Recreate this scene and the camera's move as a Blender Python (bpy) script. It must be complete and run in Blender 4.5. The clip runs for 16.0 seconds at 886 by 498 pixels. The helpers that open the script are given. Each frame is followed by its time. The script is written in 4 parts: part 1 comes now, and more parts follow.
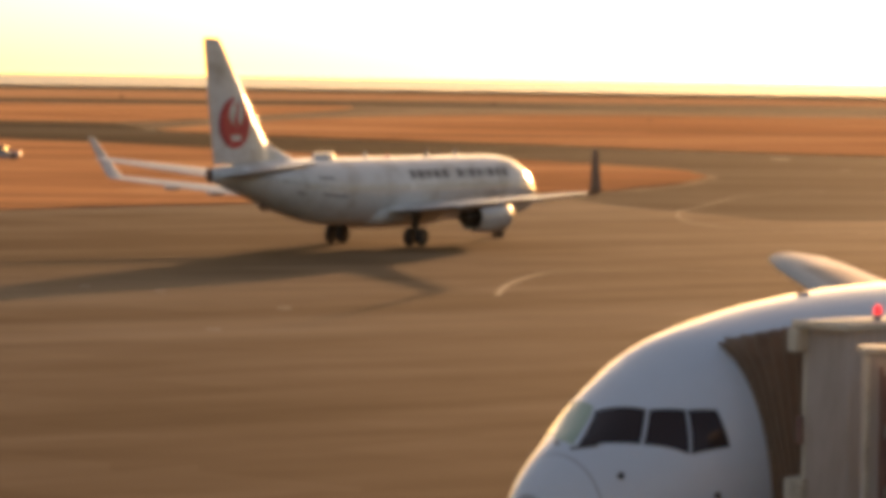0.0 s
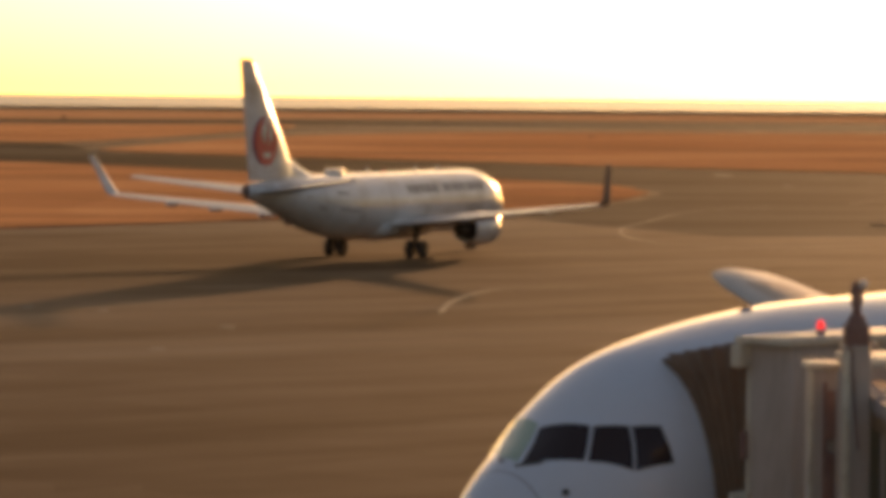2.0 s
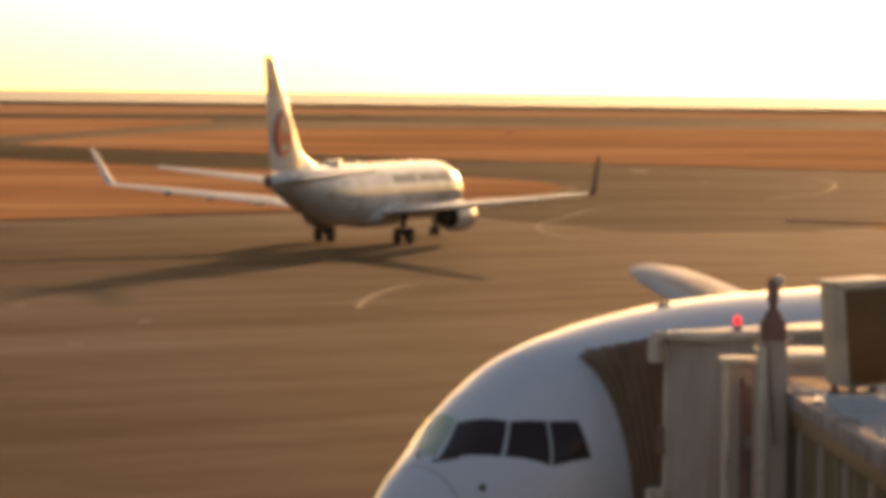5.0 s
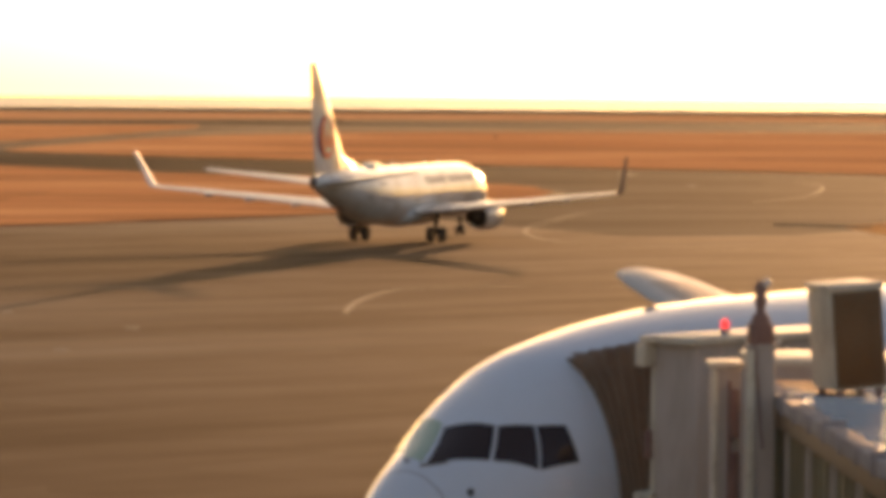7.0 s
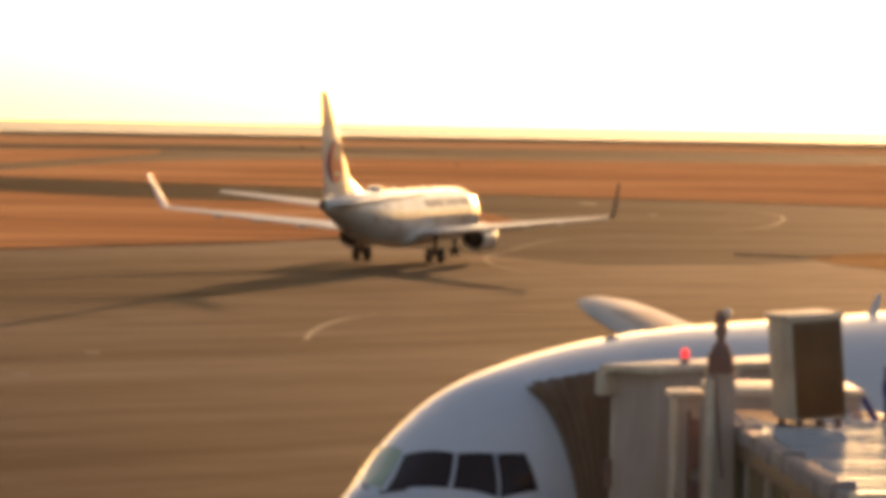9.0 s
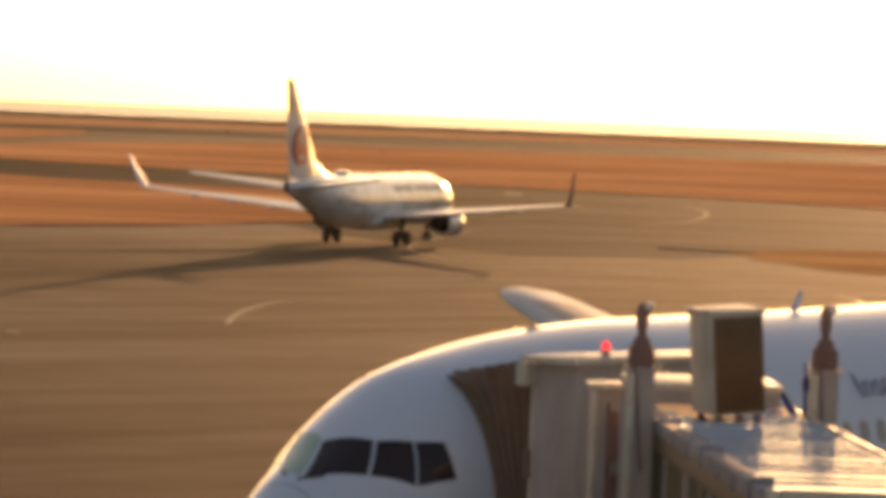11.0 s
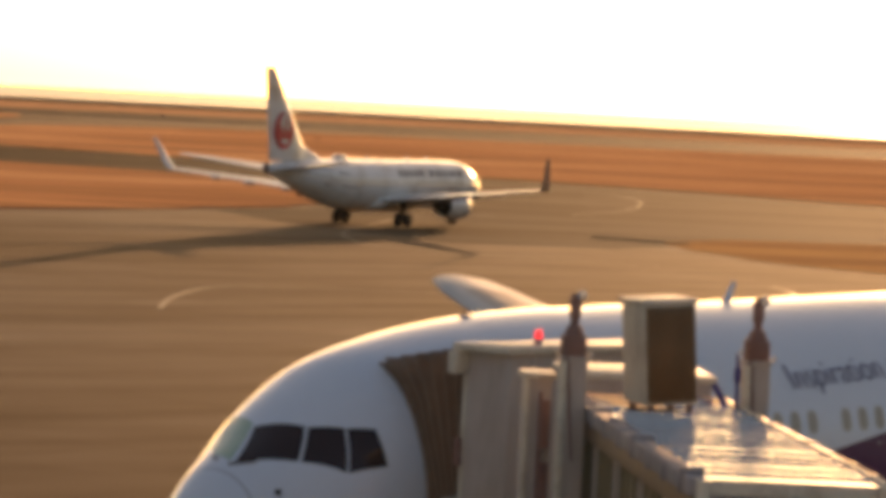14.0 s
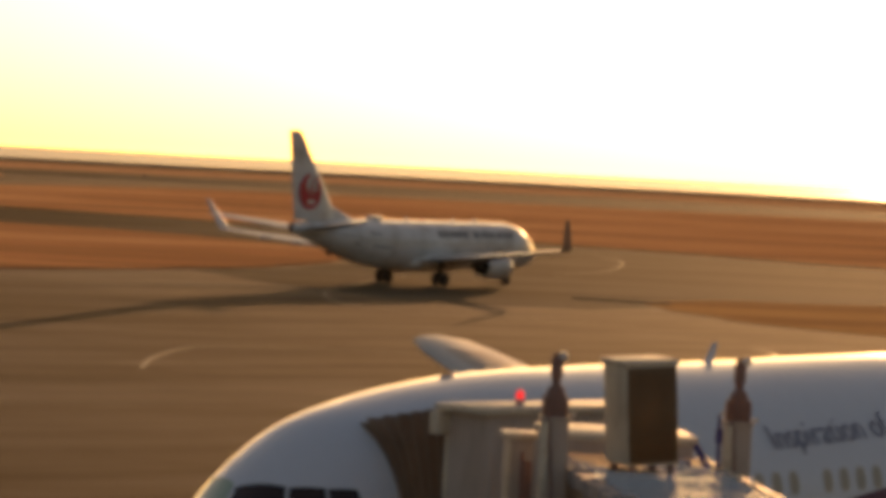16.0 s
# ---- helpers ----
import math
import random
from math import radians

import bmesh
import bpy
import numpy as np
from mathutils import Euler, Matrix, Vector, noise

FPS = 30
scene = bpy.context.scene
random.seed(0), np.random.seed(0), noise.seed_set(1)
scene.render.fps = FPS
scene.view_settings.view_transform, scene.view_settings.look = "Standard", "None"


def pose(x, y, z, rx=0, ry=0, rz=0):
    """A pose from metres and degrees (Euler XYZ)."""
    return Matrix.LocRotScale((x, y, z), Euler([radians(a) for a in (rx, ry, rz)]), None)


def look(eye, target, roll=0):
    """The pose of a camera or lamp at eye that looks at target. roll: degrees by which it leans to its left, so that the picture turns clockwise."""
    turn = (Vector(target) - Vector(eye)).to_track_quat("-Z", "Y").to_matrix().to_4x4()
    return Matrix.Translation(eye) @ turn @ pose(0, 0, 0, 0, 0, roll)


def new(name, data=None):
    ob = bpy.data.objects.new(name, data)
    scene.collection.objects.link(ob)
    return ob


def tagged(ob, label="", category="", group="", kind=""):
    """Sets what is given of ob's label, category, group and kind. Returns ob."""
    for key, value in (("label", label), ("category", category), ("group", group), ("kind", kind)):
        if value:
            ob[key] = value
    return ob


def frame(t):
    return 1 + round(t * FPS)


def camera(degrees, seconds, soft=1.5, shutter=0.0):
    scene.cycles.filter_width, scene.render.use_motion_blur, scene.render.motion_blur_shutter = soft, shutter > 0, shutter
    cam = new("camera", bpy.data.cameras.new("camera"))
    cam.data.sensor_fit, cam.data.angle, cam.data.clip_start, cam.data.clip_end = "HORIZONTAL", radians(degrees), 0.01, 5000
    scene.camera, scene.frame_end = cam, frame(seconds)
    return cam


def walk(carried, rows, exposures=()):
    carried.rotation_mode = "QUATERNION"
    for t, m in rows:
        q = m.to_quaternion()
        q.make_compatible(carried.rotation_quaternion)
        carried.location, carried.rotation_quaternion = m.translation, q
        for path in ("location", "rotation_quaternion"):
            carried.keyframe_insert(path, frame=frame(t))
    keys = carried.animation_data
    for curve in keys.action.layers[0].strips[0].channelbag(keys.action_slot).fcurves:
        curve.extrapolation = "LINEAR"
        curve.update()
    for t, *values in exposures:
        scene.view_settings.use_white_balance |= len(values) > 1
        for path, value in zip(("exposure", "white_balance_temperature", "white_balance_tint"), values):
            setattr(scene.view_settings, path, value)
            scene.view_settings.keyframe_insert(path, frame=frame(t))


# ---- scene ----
EYE = (0.0, 0.0, 10.9)
cam = camera(12.3, 16.0, soft=6.3)


def aim(yaw, pitch, roll):
    """The camera on the terrace, turned to a heading, tilt and lean in degrees."""
    return pose(*EYE, 90 + pitch, 0, yaw) @ pose(0, 0, 0, 0, 0, roll)


TURNS = [
    (0.0, -0.009, -2.503, 0.826),
    (0.2, 0.033, -2.545, 0.650),
    (0.5, -0.078, -2.489, 0.584),
    (1.0, -0.305, -2.431, 0.825),
    (1.2, -0.361, -2.363, 0.800),
    (1.5, -0.505, -2.219, 0.500),
    (2.0, -0.801, -2.246, 0.491),
    (2.5, -1.064, -2.208, 0.498),
    (3.0, -1.370, -2.202, 0.692),
    (3.2, -1.468, -2.240, 0.680),
    (3.5, -1.594, -2.320, 0.793),
    (4.0, -1.732, -2.333, 0.816),
    (4.2, -1.771, -2.343, 0.750),
    (6.3, -2.109, -2.210, 0.550),
    (6.5, -2.119, -2.237, 0.536),
    (7.0, -2.131, -2.237, 0.405),
    (7.5, -2.140, -2.141, 0.360),
    (8.0, -2.177, -2.029, 0.319),
    (8.5, -2.397, -1.974, 0.524),
    (9.0, -2.670, -1.848, 0.889),
    (9.2, -2.752, -1.839, 1.020),
    (9.5, -2.999, -1.784, 1.395),
    (9.7, -3.214, -1.832, 1.400),
    (11.8, -4.014, -2.141, 2.670),
    (12.0, -4.081, -2.226, 2.769),
    (12.2, -4.173, -2.360, 2.880),
    (12.5, -4.322, -2.691, 2.865),
    (12.7, -4.324, -2.574, 2.870),
    (13.0, -4.334, -2.402, 2.676),
    (13.2, -4.367, -2.385, 2.650),
    (13.5, -4.461, -2.268, 2.515),
    (14.0, -4.674, -2.124, 2.862),
    (14.5, -4.780, -1.912, 2.858),
    (15.0, -4.830, -1.761, 3.156),
    (15.2, -4.845, -1.627, 3.190),
    (15.5, -4.846, -1.464, 3.227),
    (15.7, -4.848, -1.350, 3.160),
    (16.0, -4.887, -1.271, 2.933)]
walk(cam, [(t, aim(y, p, r)) for t, y, p, r in TURNS], exposures=[(0.0, 0.78, 9500, 24), (2.0, 0.28, 9500, 24), (4.0, 0.38, 9500, 24), (6.5, 0.78, 9500, 24), (8.0, 0.88, 9500, 24), (9.5, 0.6, 9500, 24), (12.0, 0.94, 9500, 24), (12.5, 1.17, 9500, 24), (13.0, 1.22, 9500, 24), (14.0, 0.68, 9500, 24), (15.0, 0.58, 9700, 24), (15.5, 0.44, 9900, 24), (16.0, -0.02, 10600, 24)])

# ---- world and sun ----
SUN_AZ, SUN_EL = 12.4, 5.05   # degrees clockwise from +y, and above the horizon
world = bpy.data.worlds.new("sky")
scene.world = world
world.use_nodes = True
wn = world.node_tree.nodes
sky = wn.new("ShaderNodeTexSky")
sky.sky_type = "NISHITA"
sky.sun_disc = False
sky.sun_elevation, sky.sun_rotation = radians(SUN_EL), radians(SUN_AZ)
sky.air_density, sky.dust_density, sky.ozone_density = 0.70, 1.9, 1.5
wn["Background"].inputs["Strength"].default_value = 0.15
world.node_tree.links.new(sky.outputs[0], wn["Background"].inputs["Color"])

sun = new("sun", bpy.data.lights.new("sun", "SUN"))
sun.data.energy, sun.data.angle, sun.data.color = 2.7, radians(0.6), (1.0, 0.64, 0.36)
a, e = radians(SUN_AZ), radians(SUN_EL)
sun.matrix_world = look((math.sin(a) * 300, 300 * math.cos(a), 300 * math.tan(e)), (0, 0, 0))


# ---- materials ----
def mat(name, base, rough=0.6, metal=0.0, second=None, scale=1.0, stretch=(1, 1, 1), mix=0.5, bump=0.0, fine=None, emit=0.0, spec=0.5, coat=0.0, centre=0.5):
    """A surface with variation at two scales: broad stains in a second colour and fine grain in the relief."""
    m = bpy.data.materials.new(name)
    m.use_nodes = True
    nt = m.node_tree
    b = nt.nodes["Principled BSDF"]
    b.inputs["Base Color"].default_value = (*base, 1)
    b.inputs["Roughness"].default_value = rough
    b.inputs["Metallic"].default_value = metal
    b.inputs["Specular IOR Level"].default_value = spec
    b.inputs["Coat Weight"].default_value = coat
    if emit:
        b.inputs["Emission Color"].default_value = (*base, 1)
        b.inputs["Emission Strength"].default_value = emit
    if second is None:
        second = tuple(c * 0.82 for c in base)
    tc = nt.nodes.new("ShaderNodeTexCoord")
    mp = nt.nodes.new("ShaderNodeMapping")
    mp.inputs["Scale"].default_value = stretch
    nt.links.new(tc.outputs["Object"], mp.inputs["Vector"])
    n1 = nt.nodes.new("ShaderNodeTexNoise")
    n1.inputs["Scale"].default_value, n1.inputs["Detail"].default_value = scale, 6
    n2 = nt.nodes.new("ShaderNodeTexNoise")
    n2.inputs["Scale"].default_value, n2.inputs["Detail"].default_value = fine or scale * 9, 4
    for n in (n1, n2):
        nt.links.new(mp.outputs[0], n.inputs["Vector"])
    ramp = nt.nodes.new("ShaderNodeValToRGB")
    ramp.color_ramp.elements[0].position, ramp.color_ramp.elements[1].position = centre - mix / 2, centre + mix / 2
    ramp.color_ramp.elements[0].color, ramp.color_ramp.elements[1].color = (*second, 1), (*base, 1)
    add = nt.nodes.new("ShaderNodeMath")
    add.operation = "MULTIPLY_ADD"
    add.inputs[1].default_value = 0.35
    sub = nt.nodes.new("ShaderNodeMath")
    sub.operation = "MULTIPLY"
    sub.inputs[1].default_value = 0.65
    nt.links.new(n1.outputs[0], sub.inputs[0])
    nt.links.new(n2.outputs[0], add.inputs[0])
    nt.links.new(sub.outputs[0], add.inputs[2])
    nt.links.new(add.outputs[0], ramp.inputs[0])
    nt.links.new(ramp.outputs[0], b.inputs["Base Color"])
    if bump:
        bp = nt.nodes.new("ShaderNodeBump")
        bp.inputs["Strength"].default_value = bump
        bp.inputs["Distance"].default_value = 0.02
        nt.links.new(n2.outputs[0], bp.inputs["Height"])
        nt.links.new(bp.outputs[0], b.inputs["Normal"])
    return m


def pavement(name, tones, streak, turn, slab, rough=0.6, spec=0.12):
    """Weathered pavement: long tyre streaks along one heading, broad stains, bays of slightly different age, fine scrapes."""
    m = bpy.data.materials.new(name)
    m.use_nodes = True
    nt = m.node_tree
    b = nt.nodes["Principled BSDF"]
    tc = nt.nodes.new("ShaderNodeTexCoord")

    def field(size, stretch, detail, spin):
        mp = nt.nodes.new("ShaderNodeMapping")
        mp.vector_type = "TEXTURE"
        mp.inputs["Rotation"].default_value = (0, 0, radians(spin))
        mp.inputs["Scale"].default_value = (1 / stretch, 1, 1)
        n = nt.nodes.new("ShaderNodeTexNoise")
        n.inputs["Scale"].default_value, n.inputs["Detail"].default_value = size, detail
        nt.links.new(tc.outputs["Object"], mp.inputs["Vector"])
        nt.links.new(mp.outputs[0], n.inputs["Vector"])
        return n.outputs[0]

    def blend(p, q, w):
        k = nt.nodes.new("ShaderNodeMath")
        k.operation = "MULTIPLY_ADD"
        k.inputs[1].default_value = w
        nt.links.new(p, k.inputs[0])
        if q is None:
            k.inputs[2].default_value = 0
        else:
            nt.links.new(q, k.inputs[2])
        return k.outputs[0]

    h = blend(field(streak, 0.09, 5, turn), None, 0.36)
    h = blend(field(streak * 0.28, 0.5, 7, turn + 18), h, 0.46)
    h = blend(field(streak * 3.0, 0.3, 4, turn - 6), h, 0.16)
    mp = nt.nodes.new("ShaderNodeMapping")
    mp.inputs["Rotation"].default_value = (0, 0, radians(turn))
    cell = nt.nodes.new("ShaderNodeTexVoronoi")
    cell.distance, cell.inputs["Scale"].default_value, cell.inputs["Randomness"].default_value = "CHEBYCHEV", 1 / slab, 0.35
    nt.links.new(tc.outputs["Object"], mp.inputs["Vector"])
    nt.links.new(mp.outputs[0], cell.inputs["Vector"])
    h = blend(cell.outputs["Color"], h, 0.05)
    ramp = nt.nodes.new("ShaderNodeValToRGB")
    el = ramp.color_ramp.elements
    while len(el) < len(tones):
        el.new(0.5)
    for e, (p, c) in zip(el, tones):
        e.position, e.color = p, (*c, 1)
    nt.links.new(h, ramp.inputs[0])
    nt.links.new(ramp.outputs[0], b.inputs["Base Color"])
    b.inputs["Roughness"].default_value, b.inputs["Specular IOR Level"].default_value = rough, spec
    bp = nt.nodes.new("ShaderNodeBump")
    bp.inputs["Strength"].default_value, bp.inputs["Distance"].default_value = 0.25, 0.02
    nt.links.new(field(1.5, 1, 4, 0), bp.inputs["Height"])
    nt.links.new(bp.outputs[0], b.inputs["Normal"])
    return m


def turf(name, tones, size, fuzz=0.28):
    """Dry grass: mown stripes, worn and taller patches in several browns."""
    m = pavement(name, tones, size, 4, 40, 0.95, 0.0)
    b = m.node_tree.nodes["Principled BSDF"]
    b.inputs["Sheen Weight"].default_value, b.inputs["Sheen Roughness"].default_value = fuzz, 0.6
    b.inputs["Sheen Tint"].default_value = (1.0, 0.56, 0.32, 1)
    m.node_tree.nodes["Bump"].inputs["Strength"].default_value = 0.6
    return m


CONCRETE = pavement("apron_concrete", [(0.42, (0.125, 0.076, 0.041)), (0.48, (0.19, 0.124, 0.073)), (0.535, (0.245, 0.168, 0.106)), (0.60, (0.32, 0.235, 0.158))], 0.085, 40, 7.5, 0.9, 0.01)
ASPHALT = pavement("taxiway_asphalt", [(0.44, (0.080, 0.057, 0.035)), (0.5, (0.115, 0.086, 0.055)), (0.56, (0.165, 0.126, 0.083))], 0.05, 8, 30, 0.9, 0.0025)
GRASS = turf("dry_grass", [(0.44, (0.15, 0.062, 0.030)), (0.485, (0.33, 0.130, 0.054)), (0.52, (0.46, 0.20, 0.085)), (0.575, (0.62, 0.33, 0.16))], 0.075)
GRASS_WORN = turf("worn_brown_grass", [(0.44, (0.20, 0.12, 0.04)), (0.5, (0.40, 0.24, 0.085)), (0.57, (0.54, 0.34, 0.13))], 0.12)
GRASS_PALE = turf("pale_grass", [(0.44, (0.22, 0.125, 0.065)), (0.5, (0.40, 0.235, 0.125)), (0.56, (0.56, 0.36, 0.2))], 0.03)
SEAWALL = mat("seawall_concrete", (0.33, 0.24, 0.14), 0.9, scale=0.05)
SEA = mat("sea_water", (0.03, 0.05, 0.06), 0.4, spec=0.32, scale=0.02, bump=1.0, fine=0.15)
PAINT_LINE = mat("yellow_line_paint", (0.50, 0.37, 0.22), 0.7, second=(0.36, 0.265, 0.165), scale=0.6)
PAINT_WHITE = mat("white_line_paint", (0.32, 0.25, 0.18), 0.7, second=(0.26, 0.21, 0.16), scale=0.6)
WHITE = mat("white_aircraft_paint", (0.79, 0.855, 0.94), 0.28, second=(0.71, 0.77, 0.85), scale=0.35, mix=0.7, coat=0.3)
WHITE_JET = mat("white_dusty_paint", (0.84, 0.82, 0.80), 0.22, second=(0.50, 0.43, 0.36), scale=0.7, stretch=(1, 0.6, 1), mix=0.24, coat=0.2, centre=0.415)
WING_GREY = mat("wing_grey_paint", (0.66, 0.65, 0.64), 0.35, second=(0.55, 0.54, 0.53), scale=0.5, mix=0.7)
BARE_METAL = mat("bare_metal", (0.75, 0.73, 0.7), 0.22, metal=1.0, scale=2.0)
DARK_METAL = mat("dark_exhaust_metal", (0.10, 0.07, 0.05), 0.55, metal=0.4, scale=2.0)
TAIL_METAL = mat("scorched_tail_metal", (0.26, 0.16, 0.12), 0.6, metal=0.3, scale=2.0)
RUBBER = mat("tyre_rubber", (0.06, 0.044, 0.034), 0.85, scale=4.0)
RIM = mat("grimy_wheel_rim", (0.13, 0.09, 0.06), 0.6, metal=0.4, scale=4.0)
RED = mat("red_paint", (0.72, 0.025, 0.045), 0.35, scale=1.0)
GREEN = mat("green_lens", (0.02, 0.3, 0.1), 0.3, scale=1.0)
BLACK_PAINT = mat("black_title_paint", (0.11, 0.10, 0.10), 0.4, scale=2.0)
# shade on the starboard winglet, put into a darker base colour
WINGLET_SHADE = mat("winglet_shade_brown", (0.44, 0.32, 0.26), 0.45, scale=1.0)
NAVY = mat("navy_paint", (0.15, 0.045, 0.11), 0.35, scale=1.0)
LETTER = mat("navy_letter_paint", (0.075, 0.06, 0.17), 0.7, scale=2.0)
GRIME = mat("grimy_panel_paint", (0.42, 0.36, 0.31), 0.5, scale=2.0)
GLASS_DARK = mat("dark_cockpit_glass", (0.055, 0.03, 0.026), 0.12, scale=1.0, spec=0.6)
GLASS_CABIN = mat("cabin_window_acrylic", (0.5, 0.45, 0.36), 0.3, second=(0.42, 0.37, 0.3), scale=2.0)
GLASS_JET = mat("grey_cabin_window", (0.5, 0.48, 0.46), 0.2, scale=2.0)
SEAM = mat("panel_seam", (0.45, 0.46, 0.5), 0.5, scale=2.0)
CAB_GREY = mat("grey_bridge_paint", (0.53, 0.475, 0.44), 0.55, second=(0.36, 0.30, 0.255), scale=0.9, stretch=(1, 1, 0.25), mix=0.4, bump=0.1)
CREAM = mat("cream_bridge_paint", (0.64, 0.60, 0.50), 0.5, second=(0.36, 0.30, 0.23), scale=1.7, mix=0.22, centre=0.41)
TUNNEL = mat("olive_tunnel_cladding", (0.27, 0.24, 0.15), 0.5, second=(0.15, 0.12, 0.075), scale=0.7, stretch=(1, 1, 0.3), mix=0.6)
ROOF = mat("galvanised_roof", (0.54, 0.49, 0.46), 0.2, metal=0.88, second=(0.42, 0.37, 0.35), scale=0.8, mix=0.6)
BELLOWS = mat("brown_bellows_fabric", (0.39, 0.24, 0.155), 0.85, second=(0.18, 0.10, 0.065), scale=1.2, stretch=(1, 1, 0.4), mix=0.6, bump=0.2)
GRILLE = mat("brown_grille", (0.25, 0.14, 0.07), 0.7, scale=3.0)
RUST = mat("rusty_steel", (0.35, 0.20, 0.165), 0.7, second=(0.17, 0.085, 0.07), scale=2.0)
BEACON = mat("red_beacon_lens", (1.0, 0.04, 0.05), 0.2, scale=2.0, emit=0.9)
LAMP_LENS = mat("clear_lamp_lens", (0.85, 0.8, 0.75), 0.1, scale=2.0)
HOSE_STRIPE_BLUE = mat("hose_and_stripe_blue", (0.06, 0.05, 0.25), 0.5, scale=2.0)


# ---- mesh helpers ----
def smooth(bm, angle=40):
    for f in bm.faces:
        f.smooth = True
    lim = radians(angle)
    for e in bm.edges:
        if len(e.link_faces) == 2 and e.calc_face_angle(0) > lim:
            e.smooth = False


def part(name, bm, material, parent=None, label="", at=None, soft=True):
    """Links a bmesh as one mesh object, under a thing or part."""
    if soft:
        smooth(bm)
    me = bpy.data.meshes.new(name)
    bm.to_mesh(me)
    bm.free()
    me.materials.append(material)
    ob = new(name, me)
    if parent:
        ob.parent = parent
    if at is not None:
        ob.matrix_basis = at
    if label:
        ob["label"] = label
    return ob


def thing(name, label, category, m=None, group="", kind=""):
    ob = new(name)
    if m is not None:
        ob.matrix_basis = m
    return tagged(ob, label, category, group, kind)


def box(bm, x0, y0, z0, x1, y1, z1, bevel=0.0):
    vs = [bm.verts.new((x, y, z)) for x in (x0, x1) for y in (y0, y1) for z in (z0, z1)]
    fs = [bm.faces.new([vs[i] for i in q]) for q in ((0, 1, 3, 2), (4, 6, 7, 5), (0, 4, 5, 1), (2, 3, 7, 6), (0, 2, 6, 4), (1, 5, 7, 3))]
    if bevel:
        es = list({e for f in fs for e in f.edges})
        bmesh.ops.bevel(bm, geom=es, offset=bevel, segments=2, affect="EDGES", profile=0.6)
    return bm


def boxes(*rows, bevel=0.0):
    bm = bmesh.new()
    for r in rows:
        box(bm, *r, bevel=bevel)
    return bm


def rings(bm, rows, closed=True, caps=True):
    """Skins a row of rings of points."""
    vv = [[bm.verts.new(p) for p in r] for r in rows]
    n = len(vv[0])
    for r0, r1 in zip(vv, vv[1:]):
        for i in range(n if closed else n - 1):
            j = (i + 1) % n
            bm.faces.new((r0[i], r0[j], r1[j], r1[i]))
    if caps:
        bm.faces.new(vv[0][::-1])
        bm.faces.new(vv[-1])
    bmesh.ops.recalc_face_normals(bm, faces=bm.faces)
    return bm


def turned(bm, profile, axis="x", steps=24, at=(0, 0, 0)):
    """A body of revolution: profile rows (along, radius)."""
    rows = []
    for d, r in profile:
        ring = []
        for k in range(steps):
            q = 2 * math.pi * k / steps
            c, s = r * math.cos(q), r * math.sin(q)
            p = {"x": (d, c, s), "y": (c, d, s), "z": (c, s, d)}[axis]
            ring.append((p[0] + at[0], p[1] + at[1], p[2] + at[2]))
        rows.append(ring)
    return rings(bm, rows)


def tube(bm, p, q, r0, r1=None, steps=10):
    p, q = Vector(p), Vector(q)
    r1 = r0 if r1 is None else r1
    z = (q - p).normalized()
    x = z.orthogonal().normalized()
    y = z.cross(x)
    ring = lambda c, r: [c + x * r * math.cos(2 * math.pi * k / steps) + y * r * math.sin(2 * math.pi * k / steps) for k in range(steps)]
    return rings(bm, [ring(p, r0), ring(q, r1)])


def sheet(name, pts, z, material):
    """A flat outline on the ground."""
    bm = bmesh.new()
    f = bm.faces.new([bm.verts.new((x, y, z)) for x, y in pts])
    if f.normal.z < 0 or f.calc_area() == 0:
        f.normal_flip()
    bmesh.ops.recalc_face_normals(bm, faces=bm.faces)
    bm.normal_update()
    for f in bm.faces:
        if f.normal.z < 0:
            f.normal_flip()
    return part(name, bm, material, soft=False)


# Aircraft lie along +y: nose at y = 0 and the tail at minus y; x to starboard.
def profile_at(prof, a):
    for p, q in zip(prof, prof[1:]):
        if a <= q[0]:
            break
    k = min(max((a - p[0]) / (q[0] - p[0]), 0), 1)
    return [u + (v - u) * k for u, v in zip(p, q)]


def smooth_profile(prof, n):
    """A denser profile through the same stations (Catmull-Rom)."""
    out = []
    for i in range(len(prof) - 1):
        p0, p1, p2, p3 = prof[max(i - 1, 0)], prof[i], prof[i + 1], prof[min(i + 2, len(prof) - 1)]
        for k in range(n):
            t = k / n
            row = []
            for j in range(len(p1)):
                if j == 0:
                    row.append(p1[0] + (p2[0] - p1[0]) * t)
                    continue
                d1 = (p2[j] - p0[j]) / max(p2[0] - p0[0], 1e-6) * (p2[0] - p1[0])
                d2 = (p3[j] - p1[j]) / max(p3[0] - p1[0], 1e-6) * (p2[0] - p1[0])
                row.append((2 * t**3 - 3 * t**2 + 1) * p1[j] + (t**3 - 2 * t**2 + t) * d1 + (-2 * t**3 + 3 * t**2) * p2[j] + (t**3 - t**2) * d2)
            out.append(tuple(row))
    out.append(tuple(prof[-1]))
    return out


def skin(prof, a, phi, out=0.0):
    """A point on a fuselage: a metres behind the nose, phi degrees from the crown to starboard."""
    _, w, zb, zt = profile_at(prof, a)
    h, zc, q = (zt - zb) / 2, (zt + zb) / 2, radians(phi)
    return Vector(((w + out) * math.sin(q), -a, zc + (h + out) * math.cos(q)))


def fuselage(prof, steps=48):
    bm = bmesh.new()
    return rings(bm, [[skin(prof, r[0], 360 * k / steps) for k in range(steps)] for r in prof])


